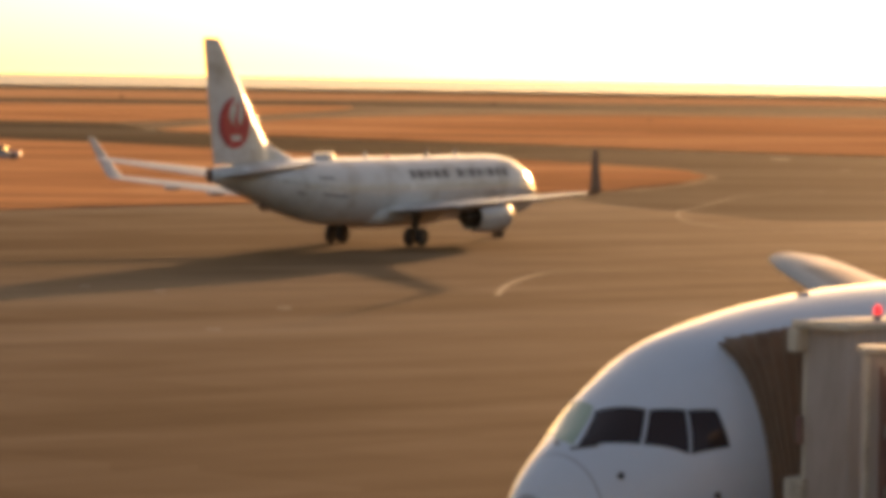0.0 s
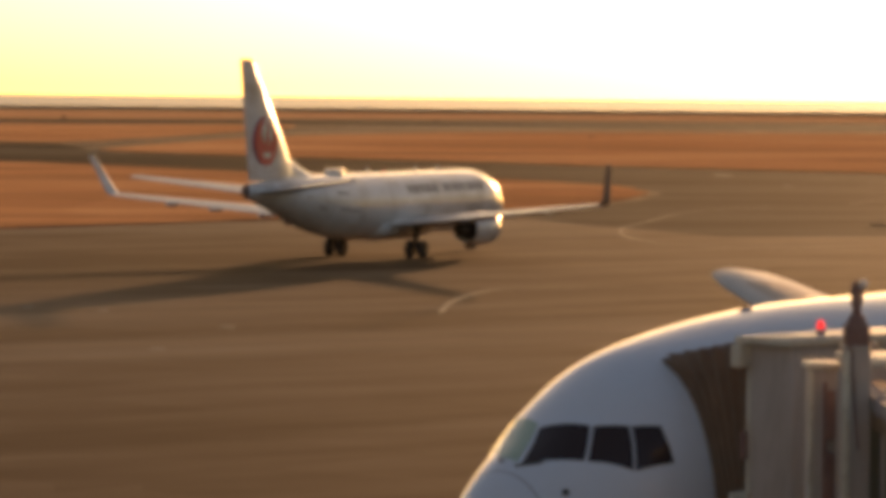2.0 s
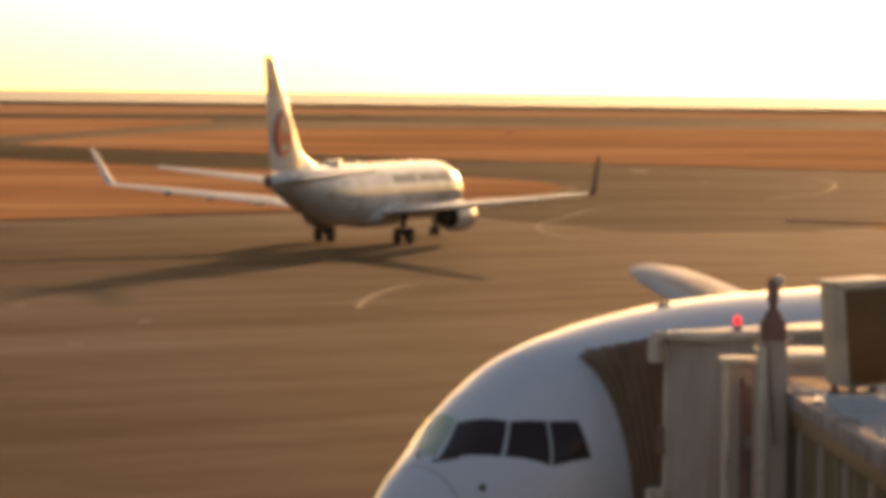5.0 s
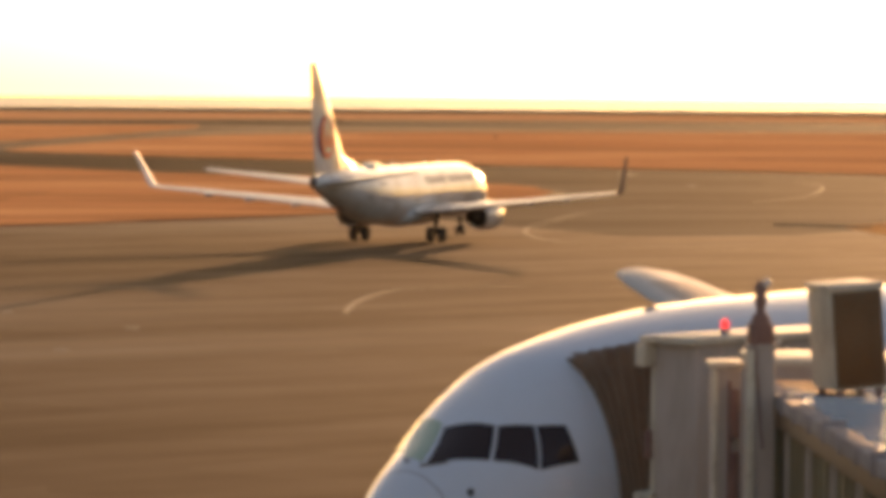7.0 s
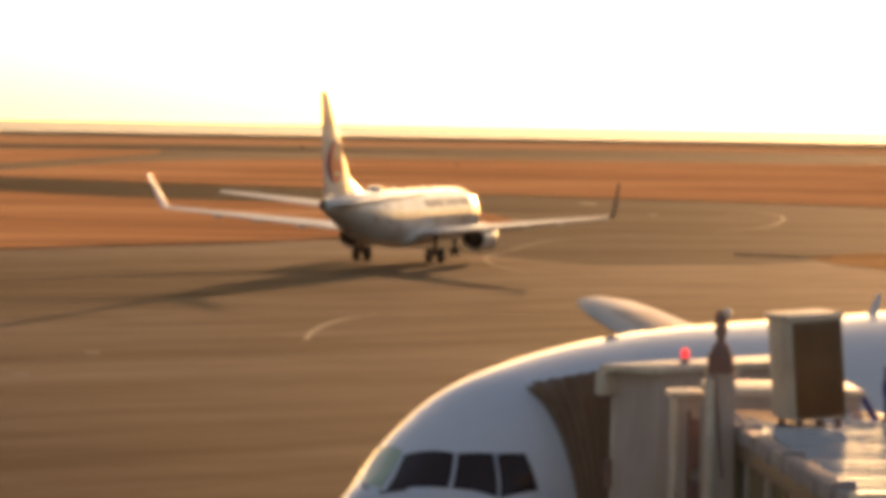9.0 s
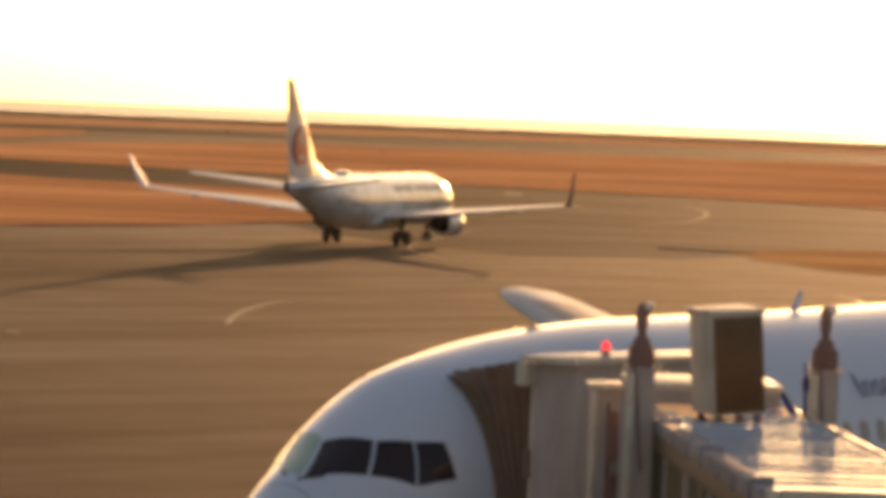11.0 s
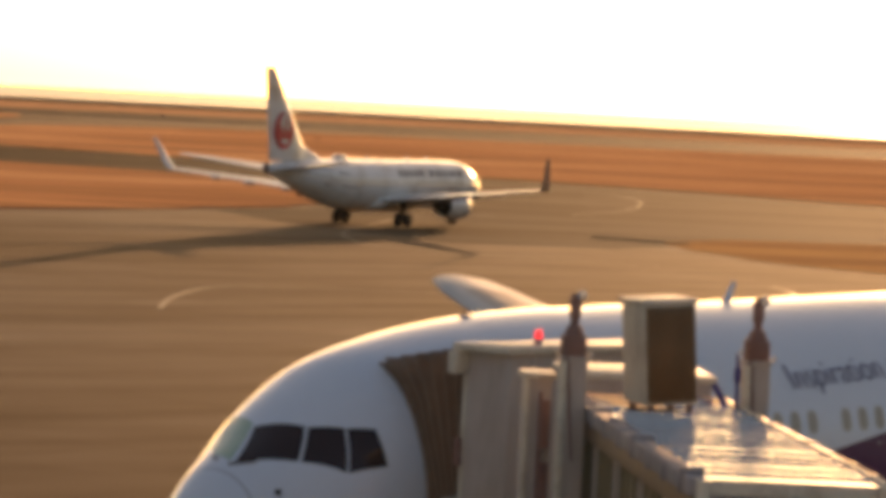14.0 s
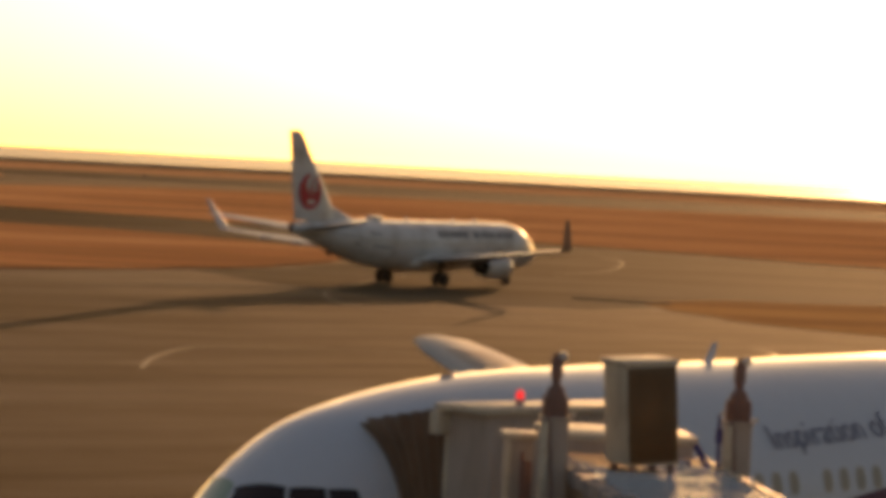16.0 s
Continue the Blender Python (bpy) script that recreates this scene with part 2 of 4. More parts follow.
def skin_patch(prof, corners, n=6, out=0.015, thick=0.03):
    """A thin curved panel on a fuselage between four corners (a, phi), in order round it."""
    bm = bmesh.new()
    (a0, p0), (a1, p1), (a2, p2), (a3, p3) = corners
    grid = {}
    for lay, o in ((0, out - thick), (1, out)):
        for i in range(n + 1):
            for j in range(n + 1):
                u, v = i / n, j / n
                aa = (a0 * (1 - u) + a1 * u) * (1 - v) + (a3 * (1 - u) + a2 * u) * v
                pp = (p0 * (1 - u) + p1 * u) * (1 - v) + (p3 * (1 - u) + p2 * u) * v
                grid[lay, i, j] = bm.verts.new(skin(prof, aa, pp, o))
    for i in range(n):
        for j in range(n):
            bm.faces.new((grid[1, i, j], grid[1, i + 1, j], grid[1, i + 1, j + 1], grid[1, i, j + 1]))
    edge = [(i, 0) for i in range(n)] + [(n, j) for j in range(n)] + [(i, n) for i in range(n, 0, -1)] + [(0, j) for j in range(n, 0, -1)]
    for (i, j), (k, l) in zip(edge, edge[1:] + edge[:1]):
        bm.faces.new((grid[1, i, j], grid[1, k, l], grid[0, k, l], grid[0, i, j]))
    bmesh.ops.recalc_face_normals(bm, faces=bm.faces)
    return bm


FOIL = [(0, 0), (0.02, 0.025), (0.08, 0.05), (0.2, 0.068), (0.4, 0.07), (0.65, 0.045), (1, 0.004), (1, -0.004), (0.65, -0.03), (0.4, -0.045), (0.2, -0.045), (0.08, -0.035), (0.02, -0.02)]


def wing(stations, upright=False, thick=1.0):
    """Skins aerofoil sections: rows (across, leading edge a, chord, z); upright for a fin, where across is the height."""
    bm = bmesh.new()
    rows = []
    for s, le, c, z in stations:
        rows.append([(z + v * c * thick, -(le + u * c), s) if upright else (s, -(le + u * c), z + v * c * thick) for u, v in FOIL])
    return rings(bm, rows)


def wing_top(stations, u0, u1, out=0.012):
    """A thin panel lying on the upper side of a wing between two shares of its chord."""
    bm = bmesh.new()
    upper = FOIL[:7]
    rows = []
    for s, le, c, z in stations:
        ring = []
        for lift in (out, -0.02):
            us = [u0 + (u1 - u0) * k / 5 for k in range(6)]
            for u in us if lift > 0 else us[::-1]:
                v = next(p[1] + (q[1] - p[1]) * (u - p[0]) / (q[0] - p[0]) for p, q in zip(upper, upper[1:]) if u <= q[0])
                ring.append((s, -(le + u * c), z + v * c + lift))
        rows.append(ring)
    return rings(bm, rows)


def slant_wing(stations):
    """Sections that lean as a winglet does: rows (x, z, leading edge a, chord, lean in degrees)."""
    bm = bmesh.new()
    rows = []
    for x, z, le, c, lean in stations:
        q = radians(lean)
        rows.append([(x - v * c * math.sin(q), -(le + u * c), z + v * c * math.cos(q)) for u, v in FOIL])
    return rings(bm, rows)


def wheel_set(parent, name, a, s, z_top, r, width, gap, label=""):
    """A landing gear leg with a pair of wheels."""
    bm = bmesh.new()
    tube(bm, (s, -a, z_top), (s, -a, r), 0.13, 0.1)
    tube(bm, (s, -a + 0.9, z_top), (s, -a, r + 0.5), 0.06, 0.06)
    box(bm, s - 0.03, -a - 0.5, r + 0.55, s + 0.03, -a + 0.35, z_top)
    leg = part(name, bm, DARK_METAL, parent, label)
    for k in (-1, 1):
        w = bmesh.new()
        h = width / 2
        turned(w, [(-h, r * 0.55), (-h, r * 0.86), (-h * 0.6, r), (h * 0.6, r), (h, r * 0.86), (h, r * 0.55)], "x", 22, (s + k * gap / 2, -a, r))
        t = part("wheel", w, RUBBER, leg, "dark dusty rubber tyre")
        hub = bmesh.new()
        turned(hub, [(-h - 0.01, r * 0.2), (-h - 0.01, r * 0.5), (h + 0.01, r * 0.5), (h + 0.01, r * 0.2)], "x", 16, (s + k * gap / 2, -a, r))
        part("rim", hub, RIM, leg)
    return leg


def nacelle(parent, s, z, a0, a1, r, core, material):
    bm = bmesh.new()
    turned(bm, [(-a0 - 0.9, r * 0.78), (-a0 - 0.25, r * 0.83), (-a0, r * 0.9), (-a0 - 0.12, r * 0.97), (-a0 - 0.7, r * 1.03), (-a0 - 1.7, r * 1.05), (-a1 + 0.9, r * 0.98), (-a1, r * 0.84), (-a1 + 0.02, r * 0.8), (-a1 + 0.8, r * 0.76)], "y", 36, (s, 0, z))
    n = part("engine_nacelle", bm, material, parent)
    bm = bmesh.new()
    turned(bm, [(-a0 - 0.02, r * 0.88), (-a0 + 0.02, r * 0.92), (-a0 - 0.1, r * 0.975), (-a0 - 0.32, r * 1.012)], "y", 36, (s, 0, z))
    part("inlet_lip", bm, BARE_METAL, n, "polished metal inlet lip")
    bm = bmesh.new()
    turned(bm, [(-a0 - 0.75, 0.05), (-a0 - 0.8, r * 0.79), (-a0 - 0.9, r * 0.79)], "y", 30, (s, 0, z))
    part("fan", bm, DARK_METAL, n, "dark fan disc")
    bm = bmesh.new()
    turned(bm, [(-a1 + 0.9, r * 0.76), (-a1 + 0.5, r * 0.5), (-a1 - core, r * 0.34), (-a1 - core - 0.02, 0.22), (-a1 - core - 0.5, 0.05)], "y", 30, (s, 0, z))
    part("exhaust_cone", bm, DARK_METAL, n, "dark metal exhaust cone")
    return n


# ---- ground, taxiways, sea ----
ground = tagged(sheet("ground", [(-3000, -300), (3000, -300), (3000, 1805), (-3000, 1805)], 0.0, CONCRETE), "brown-grey concrete apron, stained and streaked, in low sun", "ground", kind="structure")
sea = tagged(sheet("water", [(-4900, 1805), (4900, 1805), (4900, 4960), (-4900, 4960)], -1.2, SEA), "calm bright sea under the low sun", "water", kind="structure")
bm = boxes((-3000, 1790, -3, 3000, 1805, 1.6))
tagged(part("seawall", bm, SEAWALL, soft=False), "long dark seawall at the edge of the airfield", "seawall", kind="structure")

def patch(name, pts, material, label, category, z):
    """A low, uneven bed of grass with a rounded outline (Catmull-Rom through pts)."""
    ring = []
    n = len(pts)
    for i in range(n):
        p0, p1, p2, p3 = (Vector((*pts[(i + k) % n], 0)) for k in (-1, 0, 1, 2))
        for k in range(8):
            t = k / 8
            d1, d2 = (p2 - p0) * 0.28, (p3 - p1) * 0.28
            q = (2 * t**3 - 3 * t**2 + 1) * p1 + (t**3 - 2 * t**2 + t) * d1 + (-2 * t**3 + 3 * t**2) * p2 + (t**3 - t**2) * d2
            q += Vector((noise.noise(q * 0.09), noise.noise(q * 0.09 + Vector((9, 5, 2))) * 2.0, 0)) * 0.9
            ring.append(q)
    bm = bmesh.new()
    top = [bm.verts.new((q.x, q.y, z)) for q in ring]
    low = [bm.verts.new((q.x, q.y, -0.05)) for q in ring]
    bm.faces.new(top)
    for i in range(len(ring)):
        j = (i + 1) % len(ring)
        bm.faces.new((top[i], low[i], low[j], top[j]))
    bmesh.ops.recalc_face_normals(bm, faces=bm.faces)
    for f in bm.faces:
        if len(f.verts) > 4 and f.normal.z < 0:
            f.normal_flip()
    ob = part(name, bm, material, soft=False)
    return tagged(ob, label, category, kind="structure")


patch("grass_island", [(-120, 255), (-60, 285), (-32.6, 304), (-18, 324), (-3, 343), (8, 362), (16.5, 380), (23, 403), (27.2, 432), (25.5, 459), (14.4, 487), (1.1, 504), (-15.7, 514), (-30, 540), (-45, 563), (-63, 586), (-140, 700), (-220, 700)], GRASS, "dry orange-brown grass island beside the taxiway", "grass", 0.12)
patch("grass_strip", [(-48, 690), (-25.4, 649), (-7.3, 626), (9.7, 609), (33, 577), (60, 553), (80, 527), (95, 500), (160, 430), (420, 420), (420, 1050), (200, 1057), (110, 1050), (30, 1020), (-11, 940), (-33, 835)], GRASS, "dry orange-brown grass strip between taxiways", "grass", 0.12)
patch("grass_field", [(-400, 775), (-84, 775), (-62, 778), (-50, 845), (-27, 1072), (-28, 1160), (-76, 1140), (-122, 1128), (-400, 1120)], GRASS, "dry reddish grass field beyond the taxiway", "grass", 0.12)
patch("grass_far", [(-900, 1290), (-140, 1290), (-16, 1395), (152, 1412), (900, 1400), (1100, 1780), (-1100, 1780)], GRASS_PALE, "pale dry grass along the seawall", "grass", 0.06)
patch("grass_verge", [(45.2, 331), (44.6, 322), (45.0, 314), (47.5, 298), (55, 284), (80, 262), (200, 250), (200, 370), (100, 362), (67, 350), (53, 342)], GRASS_WORN, "dry brown grass verge at the bend of the taxiway", "grass", 0.035)
tagged(sheet("road", [(-900, 1150), (-29, 1178), (150, 1085), (900, 1085), (900, 1390), (152, 1400), (-16, 1385), (-140, 1280), (-900, 1280)], 0.012, ASPHALT), "grey asphalt runway far across the airfield", "runway", kind="structure")
tagged(sheet("taxiway", [(-500, 705), (-140, 702), (-63, 588), (-45, 565), (-30, 542), (-15.7, 516), (1, 506), (14, 489), (28, 458), (29, 432), (25, 402), (18, 378), (9, 361), (14, 335), (25, 306), (38, 309), (44, 318), (44, 331), (53, 344), (67, 352), (100, 364), (200, 372), (300, 374), (300, 428), (160, 432), (95, 503), (60, 556), (33, 580), (9.7, 612), (-25, 652), (-50, 692), (-62, 772), (-84, 772), (-500, 772)], 0.008, ASPHALT), "grey-brown asphalt taxiway between grass fields", "taxiway", kind="structure")


def painted_line(pts, width, label):
    """A painted stripe on the pavement through plan points."""
    dense = []
    for i in range(len(pts) - 1):
        p0, p1, p2, p3 = (Vector((*pts[min(max(i + k, 0), len(pts) - 1)], 0)) for k in (-1, 0, 1, 2))
        for k in range(6):
            t = k / 6
            dense.append((2 * t**3 - 3 * t**2 + 1) * p1 + (t**3 - 2 * t**2 + t) * (p2 - p0) * 0.5 + (-2 * t**3 + 3 * t**2) * p2 + (t**3 - t**2) * (p3 - p1) * 0.5)
    dense.append(Vector((*pts[-1], 0)))
    bm = bmesh.new()
    rows = []
    for i, p in enumerate(dense):
        d = dense[min(i + 1, len(dense) - 1)] - dense[max(i - 1, 0)]
        nrm = Vector((-d.y, d.x, 0)).normalized() * width / 2
        rows.append((bm.verts.new((p.x + nrm.x, p.y + nrm.y, 0.016)), bm.verts.new((p.x - nrm.x, p.y - nrm.y, 0.016))))
    for (a, b), (c, d) in zip(rows, rows[1:]):
        bm.faces.new((a, b, d, c))
    for f in bm.faces:
        f.normal_update()
        if f.normal.z < 0:
            f.normal_flip()
    return tagged(part("road_marking", bm, PAINT_LINE, soft=False), label, "marking", kind="structure")


painted_line([(2.7, 199), (3.3, 208), (4.6, 217), (6.2, 222.5), (9, 225), (14, 226.5), (22, 227)], 0.28, "worn yellow curved taxi line on the apron")
painted_line([(36, 385), (26.9, 366), (21.6, 338), (18.9, 324), (17.9, 313), (18.0, 302), (19.4, 292), (22.5, 287), (29, 283), (38, 281)], 0.2, "worn yellow taxi line turning back on the apron")
painted_line([(52, 508), (59.5, 498), (61.1, 488), (60.4, 466), (57, 442), (52, 418), (45, 398)], 0.22, "worn yellow taxi line at the taxiway bend")
painted_line([(41.3, 254), (41.8, 250), (41.5, 246), (40.2, 238)], 0.25, "short worn yellow curved line")
for x, y, w, d in ((-9.4, 170, 0.6, 0.8), (-7.1, 185.8, 0.6, 0.9), (-17.5, 201.5, 0.5, 1.1), (-13.6, 198.5, 0.5, 1.0), (43.2, 527, 2.2, 6.0), (46, 470, 0.9, 3.0)):
    bm = boxes((x - w / 2, y - d / 2, -0.01, x + w / 2, y + d / 2, 0.02))
    tagged(part("road_marking", bm, PAINT_WHITE, soft=False), "small pale worn paint patch on the pavement", "marking", kind="structure")
bm = bmesh.new()
tube(bm, (39.3, 333, 0.02), (46.5, 327, 0.02), 0.12, 0.12, 6)
tagged(part("drain_channel", bm, SEAWALL), "dark drain channel along the grass verge", "drain", kind="structure")


POST = mat("weathered_post", (0.16, 0.1, 0.07), 0.8, scale=2.0)


def marker_post(x, y, h):
    p = thing("marker_post", "small dark marker post standing in far grass", "post", pose(x, y, 0), group="far marker posts")
    bm = bmesh.new()
    tube(bm, (0, 0, 0), (0, 0, h), 0.12, 0.1, 8)
    part("pole", bm, POST, p)
    part("board", boxes((-0.55, -0.08, h * 0.45, 0.55, 0.08, h), bevel=0.02), POST, p)
    return p


marker_post(15.2, 1266, 1.2)
marker_post(-102.4, 1306, 1.1)
marker_post(45.3, 909, 0.4)


def far_car():
    car = thing("car", "small silver-grey car parked on the far grass road", "car", pose(-49.9, 464, 0, 0, 0, 90))
    bm = bmesh.new()
    rows = []
    for y, zb, zt, w in ((-2.15, 0.45, 0.75, 0.7), (-2.05, 0.3, 0.9, 0.8), (-1.2, 0.25, 0.98, 0.84), (-0.75, 0.25, 1.02, 0.85), (0.9, 0.25, 1.02, 0.85), (1.9, 0.28, 0.98, 0.83), (2.12, 0.42, 0.8, 0.72)):
        rows.append([(-w, y, zb), (w, y, zb), (w, y, zt * 0.8), (w * 0.93, y, zt), (-w * 0.93, y, zt), (-w, y, zt * 0.8)])
    rings(bm, rows)
    body = part("body", bm, CAR_PAINT, car)
    bm = bmesh.new()
    rings(bm, [[(-w, y, zb), (w, y, zb), (w * 0.82, y + dy, zt), (-w * 0.82, y + dy, zt)] for y, dy, zb, zt, w in ((-1.25, 0.7, 0.95, 1.0, 0.75), (-0.55, 0.1, 0.98, 1.48, 0.76), (1.2, -0.1, 0.98, 1.5, 0.76), (1.75, -0.3, 0.95, 1.02, 0.74))])
    part("cabin", bm, GLASS_DARK, car, "dark glazed cabin")
    part("roof", boxes((-0.6, -0.45, 1.47, 0.6, 1.1, 1.53), bevel=0.02), CAR_PAINT, car)
    for k in (-1, 1):
        part("headlight", boxes((k * 0.62 - 0.14, -2.16, 0.6, k * 0.62 + 0.14, -2.02, 0.75), bevel=0.03), LAMP_LENS, body, "clear headlight")
        for y in (-1.35, 1.35):
            bm = bmesh.new()
            turned(bm, [(-0.1, 0.2), (-0.1, 0.28), (-0.06, 0.32), (0.06, 0.32), (0.1, 0.28), (0.1, 0.2)], "x", 18, (k * 0.78, y, 0.32))
            part("wheel", bm, RUBBER, car, "black tyre")
    return car


CAR_PAINT = mat("silver_car_paint", (0.34, 0.34, 0.36), 0.5, metal=0.2, scale=1.0)
far_car()


# ---- taxiing airliner ----
JET = [
    (0.0, -4.31, 254.09, -30.33),
    (0.5, -3.42, 256.57, -28.85),
    (1.0, -2.55, 258.93, -27.25),
    (1.5, -1.69, 261.33, -25.87),
    (2.0, -0.79, 263.84, -24.68),
    (2.5, 0.07, 266.08, -23.57),
    (3.0, 0.89, 269.06, -22.50),
    (3.5, 1.75, 271.99, -21.69),
    (4.0, 2.47, 274.00, -21.14),
    (6.5, 6.66, 289.50, -19.26),
    (7.0, 7.52, 291.66, -19.16),
    (8.0, 9.16, 298.77, -18.65),
    (9.0, 10.84, 305.85, -18.73),
    (9.5, 11.84, 308.53, -19.07),
    (12.0, 16.71, 324.87, -23.87),
    (12.5, 17.78, 327.45, -25.49),
    (13.0, 18.92, 330.97, -27.08),
    (14.0, 21.47, 338.55, -30.52),
    (15.0, 24.25, 344.41, -33.94),
    (15.5, 25.69, 347.29, -35.49),
    (16.0, 27.11, 349.07, -36.99)]
JET_PROF = smooth_profile([(0, 0.05, 2.72, 2.86), (0.15, 0.4, 2.4, 3.15), (0.6, 0.82, 1.98, 3.6), (1.3, 1.2, 1.68, 4.08), (2.1, 1.48, 1.5, 4.62), (3.2, 1.72, 1.4, 5.1), (4.6, 1.86, 1.35, 5.36),
                           (6.5, 1.88, 1.33, 5.42), (15, 1.88, 1.33, 5.42), (24, 1.88, 1.33, 5.42), (27, 1.85, 1.53, 5.42), (30, 1.68, 2.1, 5.4), (33, 1.28, 2.93, 5.32), (36, 0.72, 3.7, 5.15), (37.4, 0.42, 4.06, 5.02), (38.0, 0.26, 4.14, 4.98)], 4)


def arc_plate(y, z, rows, x):
    """A thin upright plate of stacked cross rows: sideways place, height, half width."""
    bm = bmesh.new()
    loops = [[(x + e, y + c - w, z + h), (x + e, y + c + w, z + h), (x - e, y + c + w, z + h), (x - e, y + c - w, z + h)] for c, h, w in rows for e in (0.008,)]
    rings(bm, loops)
    return bm


def jet_airliner():
    jet = thing("airliner", "white twin-engined airliner with winglets and a red tail disc, taxiing away", "airliner")
    body = part("fuselage", fuselage(JET_PROF), WHITE_JET, jet)
    for k in (1, -1):
        part("wing", wing([(k * 1.2, 13.2, 7.9, 2.05), (k * 1.9, 13.6, 7.4, 2.12), (k * 5.6, 15.85, 4.95, 2.5), (k * 17.0, 21.9, 1.65, 3.72)]), WING_GREY, jet)
        # port winglet stays white; the starboard one has its shade painted in
        part("winglet", slant_wing([(k * 17.0, 3.72, 21.9, 1.65, k * 8), (k * 17.2, 3.8, 22.05, 1.55, k * 35), (k * 17.36, 4.08, 22.35, 1.4, k * 70), (k * 18.05, 6.3, 24.1, 0.62, k * 76)]), WHITE_JET if k < 0 else WINGLET_SHADE, jet)
        part("stabilizer", wing([(k * 0.5, 33.6, 4.0, 4.46), (k * 7.3, 37.9, 1.35, 5.34)]), WING_GREY, jet)
        n = nacelle(jet, k * 4.83, 1.8, 12.3, 16.0, 1.03, 1.0, WHITE_JET)
        part("pylon", boxes((k * 4.83 - 0.16, -17.6, 2.3, k * 4.83 + 0.16, -13.6, 2.85), bevel=0.05), WING_GREY, n)
        for s in (7.2, 10.4, 13.2):
            bm = bmesh.new()
            a = 15.85 + (s - 5.6) * 0.53
            c = 4.95 - (s - 5.6) * 0.29
            turned(bm, [(-a - c * 0.55, 0.03), (-a - c * 0.7, 0.16), (-a - c, 0.17), (-a - c - 0.7, 0.03)], "y", 10, (k * s, 0, 2.42 + (s - 5.6) * 0.105))
            part("flap_fairing", bm, WING_GREY, jet)
        wheel_set(jet, "main_gear", 19.3, k * 2.86, 2.2, 0.565, 0.4, 0.86, "dark steel main landing gear leg")
    part("fairing", fuselage([(12.6, 0.3, 1.5, 2.0), (13.6, 1.7, 1.15, 2.7), (15, 2.0, 1.05, 2.9), (20, 2.0, 1.05, 2.9), (21.4, 1.7, 1.15, 2.6), (22.6, 0.3, 1.5, 2.0)], 32), WHITE_JET, jet)
    part("fin", wing([(5.2, 31.0, 6.6, 0), (6.7, 32.4, 5.4, 0), (12.3, 36.9, 1.95, 0), (12.55, 37.4, 1.4, 0)], upright=True, thick=0.62), WHITE_JET, jet)
    part("dorsal_fin", wing([(5.25, 28.3, 7.0, 0), (5.8, 30.3, 5.0, 0), (6.3, 31.8, 3.4, 0), (6.8, 33.0, 2.0, 0)], upright=True, thick=0.55), WHITE_JET, jet)
    wheel_set(jet, "nose_gear", 4.0, 0, 1.6, 0.35, 0.2, 0.4, "dark steel nose landing gear leg")
    bm = bmesh.new()
    rings(bm, [[(0.27 * r * math.cos(q), -y, 4.56 + 0.45 * r * math.sin(q)) for q in [2 * math.pi * i / 20 for i in range(20)]] for y, r in ((37.9, 1.0), (38.06, 0.9), (38.15, 0.6), (38.16, 0.3))])
    part("tail_exhaust", bm, TAIL_METAL, jet, "brown scorched tail exhaust cone")
    # disc with a plain wing shape on each side of the fin
    for k in (1, -1):
        bm = bmesh.new()
        turned(bm, [(0.02 * k, 1.5), (0.245 * k, 1.5)], "x", 40, (0, -35.65, 7.6))
        disc = part("tail_disc", bm, RED, jet, "red disc emblem")
        part("emblem_field", arc_plate(-35.6, 8.05, [(0.0, 1.16, 0.05), (0.1, 0.9, 0.42), (0.0, 0.4, 0.74), (-0.04, -0.05, 0.78), (0.0, -0.5, 0.5), (0.0, -0.75, 0.1)], 0.262 * k), WHITE_JET, disc, "white field of the emblem")
        part("emblem_stroke", arc_plate(-35.6, 8.05, [(-0.3, 0.55, 0.05), (0.02, 0.72, 0.09), (0.16, 0.45, 0.1), (0.0, 0.1, 0.11), (-0.06, -0.3, 0.2), (0.0, -0.7, 0.36)], 0.275 * k), RED, disc, "red curved stroke of the emblem")
        part("emblem_bar", arc_plate(-35.65, 6.72, [(0, 0.16, 0.52), (0, -0.16, 0.46)], 0.275 * k), WHITE_JET, disc, "white plain bar of the emblem")
    # dark title as plain bars, high on both sides
    for k in (1, -1):
        x = 0
        for n, w in enumerate((0.5, 0.68, 0.58, 0.68, 0.66, 0, 0.68, 0.2, 0.62, 0.52, 0.2, 0.66, 0.52, 0.55)):
            if w:
                w *= 1.18
                a0 = 5.6 + x if k < 0 else 18.0 - x - w
                part("title_bar", skin_patch(JET_PROF, [(a0, k * 52), (a0 + w, k * 52), (a0 + w, k * 69), (a0, k * 69)], 2, 0.012, 0.02), BLACK_PAINT, body, "black plain title bar")
            x += (w or 0.6) + 0.25
        for a0, a1, p0, p1 in ((27.0, 28.6, 64, 69), (25.6, 28.4, 96, 99.5)):
            part("marking_bar", skin_patch(JET_PROF, [(a0, k * p0), (a1, k * p0), (a1, k * p1), (a0, k * p1)], 2, 0.012, 0.02), BLACK_PAINT, body, "small dark plain marking bar")
        for i in range(56):
            a0 = 6.2 + i * 0.508
            if 17.5 < a0 < 18.0:
                continue
            part("cabin_window", skin_patch(JET_PROF, [(a0, k * 79), (a0 + 0.23, k * 79), (a0 + 0.23, k * 88), (a0, k * 88)], 1, 0.008, 0.02), GLASS_JET, body)
